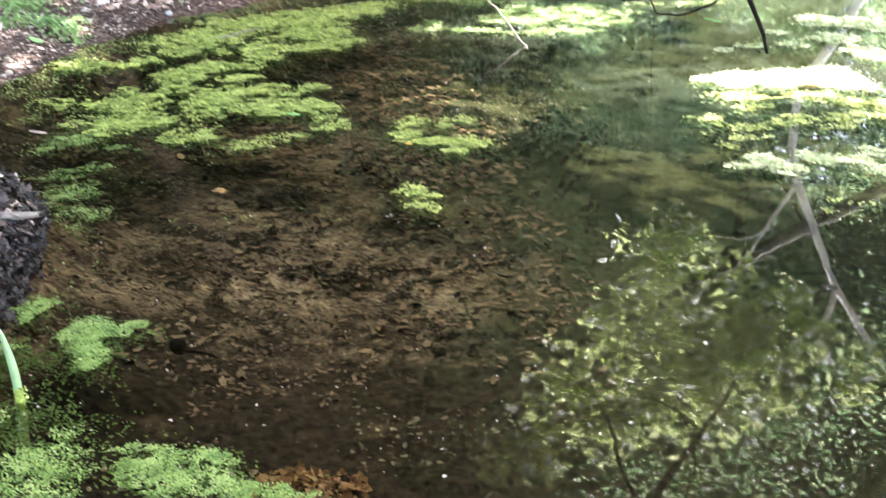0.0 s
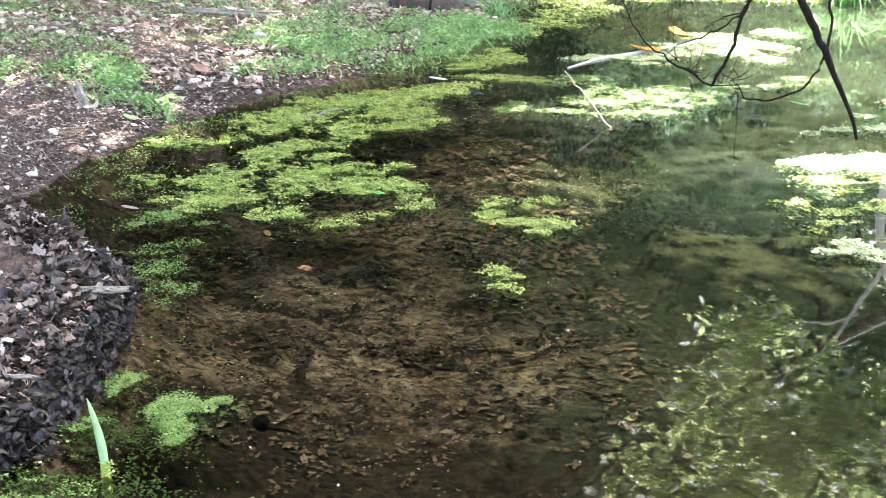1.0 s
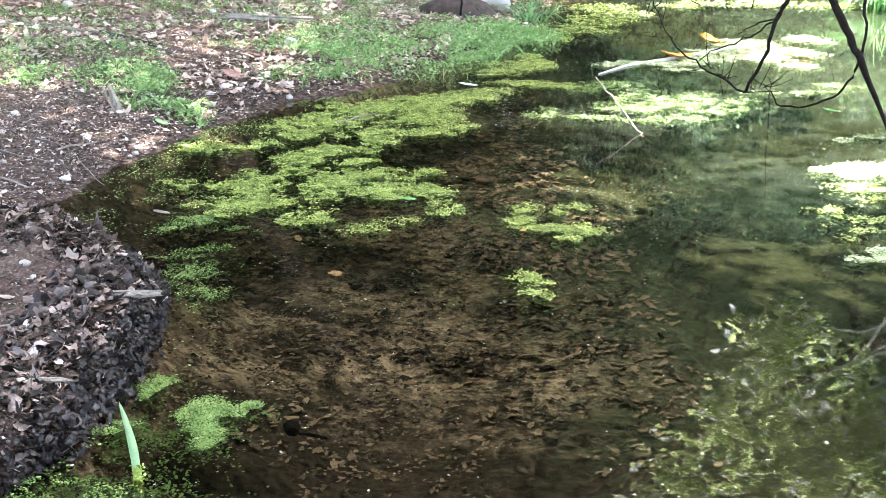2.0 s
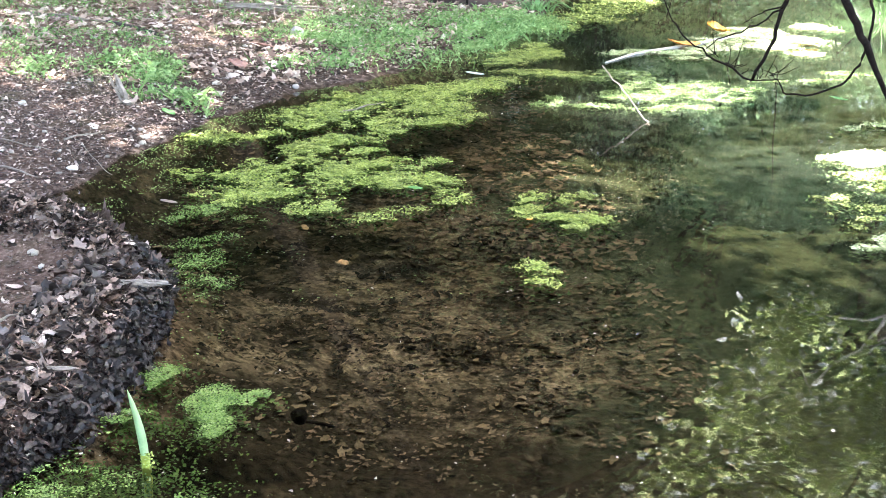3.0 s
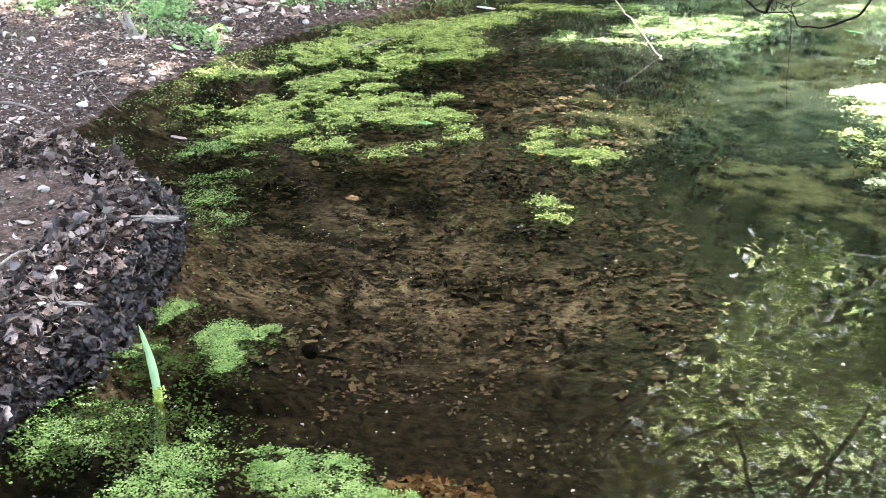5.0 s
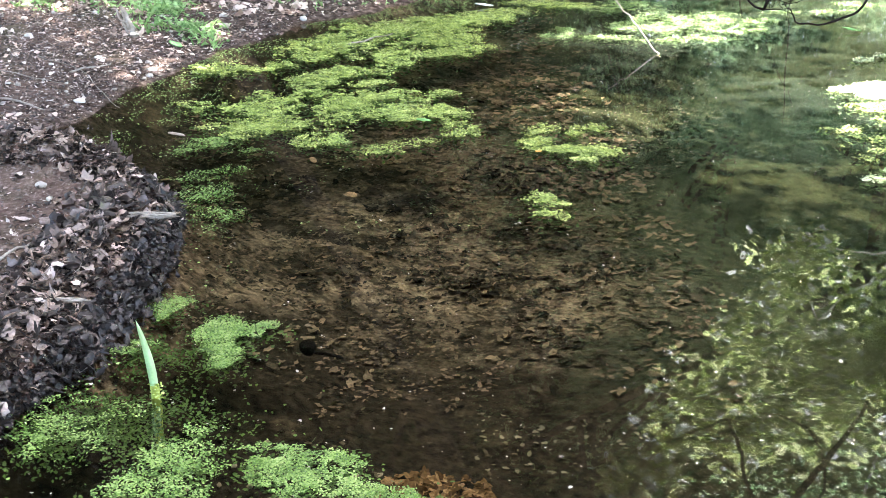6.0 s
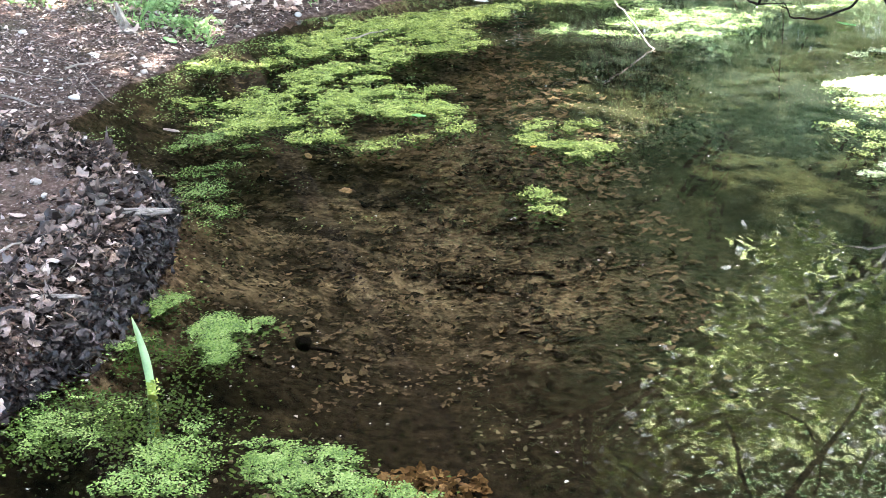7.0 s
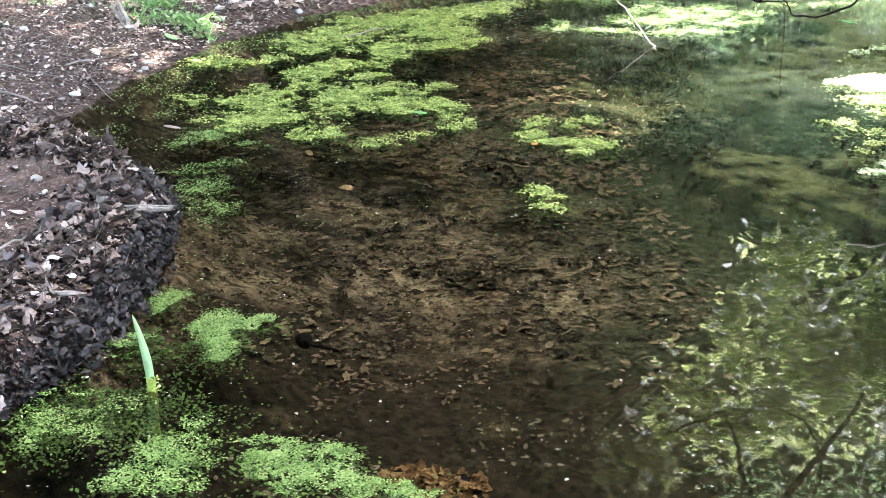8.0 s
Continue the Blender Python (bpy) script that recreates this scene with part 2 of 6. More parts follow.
def water_material():
    """Clear brown water: what lies below shows through, and the surface mirrors more the flatter it is seen."""
    mat = bpy.data.materials.new("pond_water")
    mat.use_nodes = True
    nodes, link = mat.node_tree.nodes, mat.node_tree.links.new
    nodes.remove(nodes["Principled BSDF"])
    clear = nodes.new("ShaderNodeBsdfTransparent")
    clear.inputs["Color"].default_value = (0.86, 0.845, 0.77, 1)
    gloss = nodes.new("ShaderNodeBsdfGlossy")
    breeze = nodes.new("ShaderNodeMapRange")  # calm by the near shore, finely ruffled farther out
    breeze.inputs["From Min"].default_value, breeze.inputs["From Max"].default_value = 4.4, 7.0
    breeze.inputs["To Min"].default_value, breeze.inputs["To Max"].default_value = 0.0, 0.025
    fresnel = nodes.new("ShaderNodeFresnel")
    fresnel.inputs["IOR"].default_value = 1.333
    coords = nodes.new("ShaderNodeTexCoord")
    spot = nodes.new("ShaderNodeSeparateXYZ")
    link(coords.outputs["Object"], spot.inputs[0])
    link(spot.outputs["Y"], breeze.inputs["Value"])
    link(breeze.outputs[0], gloss.inputs["Roughness"])
    waves = nodes.new("ShaderNodeTexNoise")
    waves.inputs["Scale"].default_value, waves.inputs["Detail"].default_value = 2.2, 2
    link(coords.outputs["Object"], waves.inputs["Vector"])
    relief = nodes.new("ShaderNodeBump")
    relief.inputs["Strength"].default_value, relief.inputs["Distance"].default_value = 0.045, 0.01
    link(waves.outputs[0], relief.inputs["Height"])
    link(relief.outputs[0], gloss.inputs["Normal"])
    link(relief.outputs[0], fresnel.inputs["Normal"])
    mix = nodes.new("ShaderNodeMixShader")
    link(fresnel.outputs[0], mix.inputs[0])
    veil = nodes.new("ShaderNodeBsdfDiffuse")  # pale green haze mixed in, imitating the soft veil of reflected foliage
    veil.inputs["Color"].default_value = (0.44, 0.54, 0.34, 1)
    veiled = nodes.new("ShaderNodeMixShader")
    veil_amount = nodes.new("ShaderNodeMapRange")  # painted haze: almost none by the leaf bank, stronger outward and to the right
    veil_amount.inputs["From Min"].default_value, veil_amount.inputs["From Max"].default_value = 1.4, 3.3
    veil_amount.inputs["To Min"].default_value, veil_amount.inputs["To Max"].default_value = 0.001, 0.023
    outward = nodes.new("ShaderNodeMath")
    outward.operation = "MULTIPLY_ADD"
    outward.inputs[1].default_value = 0.22
    link(spot.outputs["Y"], outward.inputs[0])
    link(spot.outputs["X"], outward.inputs[2])
    link(outward.outputs[0], veil_amount.inputs["Value"])
    link(veil_amount.outputs[0], veiled.inputs[0])
    link(clear.outputs[0], veiled.inputs[1])
    link(veil.outputs[0], veiled.inputs[2])
    link(veiled.outputs[0], mix.inputs[1])
    link(gloss.outputs[0], mix.inputs[2])
    link(mix.outputs[0], nodes["Material Output"].inputs["Surface"])
    return mat


EARTH, WATER = ground_material(), water_material()
DUCKWEED = material("duckweed", [(0.36, (0.05, 0.078, 0.012)), (0.5, (0.28, 0.345, 0.06)), (0.66, (0.62, 0.68, 0.21))], 16, 300, 0.4, 0, island=0.28, through_light=0.2)
FRESH_WEED = material("fresh_duckweed", [(0.36, (0.045, 0.099, 0.015)), (0.52, (0.192, 0.306, 0.0602)), (0.70, (0.409, 0.491, 0.18))], 16, 300, 0.4, 0, island=0.28, through_light=0.2)
# duckweed again, with the whitening of direct sun put into its colour
SUNLIT_WEED = material("sunlit_duckweed", [(0.38, (0.16, 0.2, 0.06)), (0.52, (0.5, 0.56, 0.26)), (0.68, (0.84, 0.86, 0.6))], 16, 300, 0.4, 0, island=0.28, through_light=0.2)
DROWNED = material("drowned_weed", [(0.2, (0.026, 0.065, 0.0096)), (0.8, (0.117, 0.208, 0.036))], 6, 200, 0.6, 0, island=0.6)
LITTER = material("dead_leaf", [(0.1, (0.12, 0.076, 0.055)), (0.35, (0.32, 0.21, 0.155)), (0.65, (0.56, 0.41, 0.32)), (0.95, (0.82, 0.68, 0.56))], 20, 250, 0.65, 0.3, island=0.8)
CRUMB = material("leaf_crumb", [(0.2, (0.02, 0.0135, 0.01)), (0.5, (0.095, 0.066, 0.051)), (0.75, (0.3, 0.22, 0.175)), (0.97, (0.7, 0.57, 0.48))], 20, 250, 0.65, 0.3, island=0.9)
SUNKEN = material("sunken_leaf", [(0.08, (0.0333, 0.0295, 0.0195)), (0.3, (0.0938, 0.084, 0.0527)), (0.7, (0.177, 0.16, 0.104)), (0.97, (0.311, 0.283, 0.181))], 9, 120, 0.9, 0.6, island=0.55, specular=0.0)
BLACK_LEAF = material("rotted_leaf", [(0.2, (0.007, 0.0045, 0.003)), (0.5, (0.026, 0.0165, 0.011)), (0.74, (0.13, 0.084, 0.058)), (0.9, (0.46, 0.335, 0.255))], 30, 250, 0.45, 0.5, island=0.8, specular=0.2)
WET_GREY_LEAF = material("wet_grey_leaf", [(0.2, (0.012, 0.009, 0.007)), (0.5, (0.05, 0.036, 0.028)), (0.75, (0.17, 0.12, 0.094)), (0.92, (0.4, 0.3, 0.24))], 20, 120, 0.45, 0.6, island=0.75, specular=0.3)
WET_LEAF = material("sodden_black_leaf", [(0.15, (0.006, 0.0045, 0.0036)), (0.6, (0.017, 0.0125, 0.01)), (0.92, (0.095, 0.071, 0.058))], 30, 250, 0.4, 0.5, island=0.7, specular=0.25)
PALE_LITTER = material("pale_dead_leaf", [(0.1, (0.05, 0.034, 0.025)), (0.35, (0.17, 0.118, 0.089)), (0.65, (0.38, 0.285, 0.228)), (0.95, (0.68, 0.56, 0.475))], 30, 250, 0.55, 0.5, island=0.75, specular=0.3)
SUNKEN_RUSSET = material("russet_sunken_leaf", [(0.25, (0.034, 0.026, 0.017)), (0.42, (0.105, 0.079, 0.05)), (0.6, (0.19, 0.142, 0.09)), (0.8, (0.27, 0.19, 0.115))], 26, 130, 0.9, 0.8, island=0.35, specular=0.0)
SUNKEN_BLACK = material("black_sunken_leaf", [(0.3, (0.007, 0.006, 0.0045)), (0.5, (0.028, 0.0235, 0.0155)), (0.72, (0.11, 0.09, 0.055))], 26, 130, 0.9, 0.8, island=0.35, specular=0.0)
SUNKEN_TAN = material("tan_sunken_leaf", [(0.25, (0.026, 0.021, 0.0125)), (0.42, (0.1, 0.078, 0.046)), (0.6, (0.21, 0.162, 0.097)), (0.8, (0.31, 0.225, 0.13))], 26, 130, 0.9, 0.8, island=0.3, specular=0.0)
PEBBLE = material("pebble", [(0.2, (0.21, 0.17, 0.135)), (0.5, (0.441, 0.38, 0.306)), (0.85, (0.735, 0.67, 0.558))], 40, 300, 0.7, 0.3, island=0.6)
HERB = material("herb", [(0.15, (0.09, 0.17, 0.05)), (0.5, (0.22, 0.36, 0.115)), (0.9, (0.46, 0.6, 0.25))], 8, 100, 0.55, 0, island=0.6, through_light=0.3)
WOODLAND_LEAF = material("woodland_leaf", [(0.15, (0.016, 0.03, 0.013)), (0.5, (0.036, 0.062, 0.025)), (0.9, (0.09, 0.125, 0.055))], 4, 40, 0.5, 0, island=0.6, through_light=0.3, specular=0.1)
# leaf colour lightened so that the mirrored trees look sunlit
LIT_FOLIAGE = material("foliage", [(0.15, (0.1, 0.18, 0.1)), (0.5, (0.23, 0.39, 0.19)), (0.9, (0.52, 0.62, 0.36))], 4, 40, 0.45, 0, island=0.6, through_light=0.6, specular=0.1)
# bough leaf colour raised to read as sunlit in the weak reflection
BRIGHT_LEAF = material("bright_leaf", [(0.15, (0.25, 0.34, 0.11)), (0.5, (0.48, 0.58, 0.24)), (0.9, (0.7, 0.75, 0.48))], 6, 40, 0.32, 0, island=0.6, through_light=0.6, specular=0.5)
# whitish leaves that paint the highlights among the bough's foliage
GLINT_LEAF = material("glint_leaf", [(0.2, (0.5, 0.56, 0.55)), (0.8, (0.8, 0.84, 0.85))], 6, 40, 0.35, 0, island=0.6, through_light=0.4, specular=0.5)
RUST_LEAF = material("rusty_sunken_leaf", [(0.2, (0.04, 0.023, 0.01)), (0.45, (0.115, 0.068, 0.03)), (0.7, (0.25, 0.155, 0.07)), (0.95, (0.42, 0.29, 0.15))], 30, 150, 0.9, 0.6, island=0.6, specular=0.0)
BARK = material("bark", [(0.25, (0.03, 0.025, 0.02)), (0.5, (0.09, 0.075, 0.06)), (0.75, (0.19, 0.165, 0.14))], 18, 120, 0.85, 0.8)
PALE_BARK = material("pale_bark", [(0.25, (0.4, 0.37, 0.36)), (0.45, (0.76, 0.74, 0.73)), (0.7, (0.88, 0.88, 0.88))], 9, 80, 0.7, 0.5)
DARK_TWIG = material("dark_twig", [(0.25, (0.0048, 0.004, 0.0032)), (0.75, (0.024, 0.02, 0.016))], 60, 300, 0.8, 0.6, specular=0.05)
GREY_WOOD = material("weathered_wood", [(0.25, (0.14, 0.115, 0.088)), (0.5, (0.281, 0.235, 0.185)), (0.75, (0.454, 0.39, 0.317))], 25, 200, 0.85, 0.7)


# ---- mesh helpers ----
def mesh_object(name, verts, faces, mat, parent=None, smooth=False):
    """One mesh object from arrays: faces as a list of tuples, or an array of equal faces."""
    data = bpy.data.meshes.new(name)
    verts = np.asarray(verts, np.float32)
    if isinstance(faces, np.ndarray):
        count, sides = faces.shape
        data.vertices.add(len(verts))
        data.vertices.foreach_set("co", verts.ravel())
        data.loops.add(count * sides)
        data.loops.foreach_set("vertex_index", faces.astype(np.int32).ravel())
        data.polygons.add(count)
        data.polygons.foreach_set("loop_start", np.arange(0, count * sides, sides, dtype=np.int32))
        data.update(calc_edges=True)
    else:
        data.from_pydata(verts.tolist(), [], faces)
    if smooth:
        data.polygons.foreach_set("use_smooth", np.ones(len(data.polygons), bool))
    data.materials.append(mat)
    data.update()
    ob = new(name, data)
    if parent:
        ob.parent = parent
    return ob


def turns(yaw, tilt, spin):
    """Arrays of turning matrices: spin about z, then tilt about x, then yaw about z."""
    def about_z(a):
        m = np.zeros((len(a), 3, 3))
        m[:, 0, 0], m[:, 0, 1], m[:, 1, 0], m[:, 1, 1], m[:, 2, 2] = np.cos(a), -np.sin(a), np.sin(a), np.cos(a), 1
        return m

    m = np.zeros((len(tilt), 3, 3))
    m[:, 0, 0], m[:, 1, 1], m[:, 1, 2], m[:, 2, 1], m[:, 2, 2] = 1, np.cos(tilt), -np.sin(tilt), np.sin(tilt), np.cos(tilt)
    return about_z(yaw) @ m @ about_z(spin)




def leaves(places, sizes, yaw, tilt, curl, fold, width=0.42, seed=1):
    """Leaf blades with a midrib: pointed ovals, curled along and folded across. Returns vertices and triangles."""
    r = np.random.default_rng(seed)
    n = len(places)
    along = np.array([-0.5, -0.22, 0.06, 0.32, 0.5, -0.24, 0.05, 0.31, -0.24, 0.05, 0.31])
    across = np.array([0, 0, 0, 0, 0, -0.8, -1, -0.6, 0.8, 1, 0.6]) * width * 0.5
    flat = np.zeros((n, 11, 3))
    flat[:, :, 1] = along + r.normal(0, 0.03, (n, 11))
    flat[:, :, 0] = across * r.uniform(0.75, 1.25, (n, 11))
    flat[:, :, 2] = curl[:, None] * (along**2 * 1.6 - 0.15) + fold[:, None] * np.abs(across) + r.normal(0, 0.02, (n, 11)) * np.abs(curl[:, None])
    flat *= sizes[:, None, None]
    m = turns(yaw, tilt, r.uniform(0, 2 * np.pi, n))
    verts = np.einsum("nij,nkj->nki", m, flat) + places[:, None, :]
    tri = np.array([(0, 1, 5), (0, 8, 1), (1, 2, 6), (1, 6, 5), (1, 8, 9), (1, 9, 2), (2, 3, 7), (2, 7, 6), (2, 9, 10), (2, 10, 3), (3, 4, 7), (3, 10, 4)])
    faces = (tri[None] + (np.arange(n) * 11)[:, None, None]).reshape(-1, 3)
    return verts.reshape(-1, 3), faces


def crumpled(places, sizes, yaw, tilt, curl, seed=1, slim=0.62, lobed=0.16):
    """Dead leaves of irregular lobed outline: a hub, an inner ring and a rim, rolled about one axis and crumpled. Returns vertices and triangles."""
    r = np.random.default_rng(seed)
    n = len(places)
    rim, inner = np.arange(16) * np.pi / 8, np.arange(8) * np.pi / 4
    lobes, phase = r.integers(3, 7, n)[:, None], r.uniform(0, 6.28, n)[:, None]

    def outline(ang, reach):
        q = reach * (1 + lobed * np.cos(lobes * ang[None] + phase)) * r.uniform(0.86, 1.14, (n, len(ang)))
        return np.stack([q * np.cos(ang) * slim, q * np.sin(ang), r.normal(0, 0.035, (n, len(ang)))], -1)

    flat = np.concatenate([np.zeros((n, 1, 3)), outline(inner, 0.27), outline(rim, 0.5)], 1)
    roll = r.uniform(0, 3.14, n)[:, None]
    across = flat[:, :, 0] * np.cos(roll) + flat[:, :, 1] * np.sin(roll)
    flat[:, :, 2] += curl[:, None] * (across**2 * 1.5 - 0.08) + 0.1 * np.abs(flat[:, :, 0]) * np.sign(curl)[:, None]
    flat *= sizes[:, None, None]
    verts = np.einsum("nij,nkj->nki", turns(yaw, tilt, r.uniform(0, 6.28, n)), flat) + places[:, None, :]
    tri = []
    for k in range(8):
        a, b, c = 1 + k, 1 + (k + 1) % 8, 9 + 2 * k
        tri += [(0, a, b), (a, c, c + 1), (a, c + 1, b), (b, c + 1, 9 + (2 * k + 2) % 16)]
    return verts.reshape(-1, 3), (np.array(tri)[None] + (np.arange(n) * 25)[:, None, None]).reshape(-1, 3)


def rhombs(places, sizes, seed=1, flatness=0.5):
    """Many small leaves of four corners each, turned at random."""
    r = np.random.default_rng(seed)
    n = len(places)
    shape = np.array([(0, -0.5, 0), (0.26, 0.02, 0.06), (0, 0.5, -0.04), (-0.26, 0.02, 0.06)])
    m = turns(r.uniform(0, 6.28, n), r.normal(0, 1.1 - flatness, n), r.uniform(0, 6.28, n))
    verts = np.einsum("nij,kj->nki", m, shape) * sizes[:, None, None] + places[:, None, :]
    return verts.reshape(-1, 3), np.arange(n * 4).reshape(-1, 4)


def tube(points, radii, sides=8, wobble=0.0, seed=0):
    """A tapered limb along points, smoothed, with closed ends. Returns vertices and faces."""
    r = np.random.default_rng(seed)
    pts = np.asarray(points, float)
    at = np.linspace(0, len(pts) - 1, (len(pts) - 1) * 4 + 1)
    radii = np.interp(at, range(len(pts)), radii)
    pts = np.stack([np.interp(at, range(len(pts)), pts[:, k]) for k in range(3)], 1)
    if len(pts) > 4:
        pts[1:-1] = 0.25 * pts[:-2] + 0.5 * pts[1:-1] + 0.25 * pts[2:]
    if wobble:
        pts[1:-1] += r.normal(0, wobble, (len(pts) - 2, 3))
    way = np.gradient(pts, axis=0)
    way /= np.linalg.norm(way, axis=1)[:, None] + 1e-9
    up = np.where(np.abs(way[:, 2:]) > 0.9, [[1.0, 0, 0]], [[0, 0, 1.0]])
    a = np.cross(way, up)
    a /= np.linalg.norm(a, axis=1)[:, None] + 1e-9
    b = np.cross(way, a)
    ang = np.arange(sides) * 2 * np.pi / sides
    swell = 1 + r.normal(0, 0.07, (len(pts), sides))
    ring = (a[:, None] * np.cos(ang)[None, :, None] + b[:, None] * np.sin(ang)[None, :, None]) * (radii[:, None] * swell)[:, :, None] + pts[:, None]
    faces = [(i * sides + k, i * sides + (k + 1) % sides, (i + 1) * sides + (k + 1) % sides, (i + 1) * sides + k) for i in range(len(pts) - 1) for k in range(sides)]
    faces += [tuple(range(sides - 1, -1, -1)), tuple((len(pts) - 1) * sides + k for k in range(sides))]
    return ring.reshape(-1, 3), faces


def joined(parts):
    """One pair of vertices and faces out of several."""
    verts, faces, start = [], [], 0
    for v, f in parts:
        verts.append(v)
        faces += [tuple(int(i) + start for i in face) for face in f]
        start += len(v)
    return np.concatenate(verts), faces


def on_ground(x, y, lift=0.0):
    return np.stack([x, y, ground_height(x, y) + lift], -1)


# ---- ground and water ----
def spread(stops):
    """Grid lines: (from, to, step) runs one after the other."""
    return np.concatenate([np.arange(a, b, st) for a, b, st in stops] + [[stops[-1][1]]])


def build_ground():
    xs = spread([(-400, -60, 34), (-60, -12, 4), (-12, -4, 0.4), (-4, 2.5, 0.035), (2.5, 8, 0.12), (8, 20, 0.8), (20, 60, 4), (60, 400, 34)])
    ys = spread([(-400, -60, 34), (-60, -8, 4), (-8, 1.2, 0.4), (1.2, 13.5, 0.04), (13.5, 22, 0.25), (22, 60, 3), (60, 400, 34)])
    gx, gy = np.meshgrid(xs, ys)
    z = ground_height(gx, gy)
    verts = np.stack([gx, gy, z], -1).reshape(-1, 3)
    w, h = len(xs), len(ys)
    i = (np.arange(h - 1)[:, None] * w + np.arange(w - 1)[None]).ravel()
    faces = np.stack([i, i + 1, i + w + 1, i + w], 1)
    ob = mesh_object("ground", verts, faces, EARTH, smooth=True)
    tagged(ob, "muddy leaf-strewn woodland bank and silty brown pond bed", "ground", kind="structure")


build_ground()
pond = mesh_object("water", [(-3.4, 1.0, 0), (6.9, 1.0, 0), (6.9, 19.2, 0), (-3.4, 19.2, 0)], [(0, 1, 2, 3)], WATER)
tagged(pond, "still clear brown pond water with mirrored trees", "water", kind="structure")


# ---- duckweed ----
def duckweed(blobs, frond, cover, seed, label, ragged=0.9, grain=0.11, mat=None):
    """A floating mat: fronds strewn where the blobs' field, torn by noise, is above zero."""
    r = np.random.default_rng(seed)
    area = np.pi * (frond * 0.5) ** 2
    found = []
    for cx, cy, rx, ry in blobs:
        wide, deep = rx * 1.35, ry * 1.35
        n = int(4 * wide * deep / area * cover * 1.05)
        x, y = r.uniform(cx - wide, cx + wide, n), r.uniform(cy - deep, cy + deep, n)
        field = 1 - ((x - cx) / rx) ** 2 - ((y - cy) / ry) ** 2
        torn = (value_noise(x, y, grain, seed) - 0.5) * 1.1 + (value_noise(x, y, grain * 0.4, seed + 1) - 0.5) * 0.8 + (value_noise(x, y, grain * 3, seed + 2) - 0.5) * 0.9
        level = 0.5 * field + 1.15 * ragged * torn
        keep = (r.uniform(0, 1, n) < np.clip(level * 2.7 + 0.4, 0.035, 1) ** 1.3) & (field > -0.9) & (shore_distance(x, y) > 0.0)
        found.append(np.stack([x[keep], y[keep]], 1))
    xy = np.concatenate(found)
    n = len(xy)
    size = frond * r.uniform(0.5, 1.25, n)
    ang = np.arange(6) * np.pi / 3
    shape = np.stack([np.cos(ang) * 0.62, np.sin(ang) * 0.44, np.zeros(6)], 1)
    m = turns(r.uniform(0, 6.28, n), r.normal(0, 0.42, n), r.uniform(0, 6.28, n))
    verts = np.einsum("nij,kj->nki", m, shape) * size[:, None, None]
    hump = np.clip(value_noise(xy[:, 0], xy[:, 1], grain * 0.9, seed + 3) - 0.4, 0, 1) * 2.2
    verts += np.stack([xy[:, 0], xy[:, 1], 0.002 + (r.exponential(0.3, n) + hump * r.uniform(0.3, 1, n)) * frond], 1)[:, None]
    ob = mesh_object("duckweed_mat", verts.reshape(-1, 3), np.arange(n * 6).reshape(-1, 6), mat or DUCKWEED)
    low = xy[::5] + r.normal(0, grain * 0.7, (len(xy[::5]), 2))
    low = low[shore_distance(low[:, 0], low[:, 1]) > 0.01]
    k = len(low)
    lv, lf = leaves(np.stack([low[:, 0], low[:, 1], -0.008 - r.exponential(0.012, k)], 1), frond * r.uniform(1.4, 3.2, k), r.uniform(0, 6.28, k), r.normal(0, 0.5, k), r.normal(0, 0.3, k), r.normal(0, 0.3, k), 0.6, seed + 4)
    mesh_object("drowned_weed", lv, lf, DROWNED, ob)
    return tagged(ob, label, "duckweed", "duckweed mats", "stuff")


duckweed([(-1.06, 2.96, 0.06, 0.07), (-0.98, 2.9, 0.07, 0.08), (-0.89, 2.83, 0.07, 0.09), (-0.89, 2.98, 0.04, 0.04), (-0.9, 2.75, 0.05, 0.04), (-1.08, 2.88, 0.03, 0.04), (-1.02, 2.82, 0.04, 0.05), (-0.85, 3.03, 0.07, 0.04), (-1.02, 3.09, 0.09, 0.02)], 0.0055, 0.6, 40, "bright green duckweed mat floating beside the near shore", 1.1, 0.0465, FRESH_WEED)
duckweed([(-0.72, 2.74, 0.07, 0.06), (-0.65, 2.79, 0.07, 0.06), (-0.71, 2.64, 0.07, 0.06), (-0.6, 2.63, 0.05, 0.06), (-0.78, 2.63, 0.04, 0.04), (-0.59, 2.73, 0.05, 0.04), (-0.64, 2.92, 0.06, 0.04), (-0.69, 2.85, 0.04, 0.03)], 0.0055, 0.75, 47, "lacy green duckweed mat on dark water", 1.1, 0.0465, FRESH_WEED)
duckweed([(-0.34, 2.79, 0.08, 0.04), (-0.4, 2.72, 0.08, 0.06), (-0.3, 2.71, 0.08, 0.07), (-0.24, 2.75, 0.05, 0.04), (-0.33, 2.61, 0.07, 0.06), (-0.22, 2.62, 0.06, 0.06), (-0.12, 2.61, 0.06, 0.03), (-0.06, 2.58, 0.05, 0.02), (-0.46, 2.76, 0.04, 0.03), (-0.5, 2.83, 0.08, 0.02)], 0.0055, 1.5, 54, "thick light green duckweed mat on dark water", 0.8, 0.0465, FRESH_WEED)
duckweed([(-0.67, 3.56, 0.07, 0.07), (-0.71, 3.5, 0.06, 0.07), (-0.64, 3.38, 0.05, 0.09), (-0.6, 3.54, 0.06, 0.05), (-0.65, 3.3, 0.04, 0.04), (-0.54, 3.58, 0.04, 0.03), (-0.67, 3.44, 0.06, 0.07)], 0.0055, 2.0, 61, "small dense patch of light green duckweed by the iris leaf", 0.3, 0.0465, FRESH_WEED)
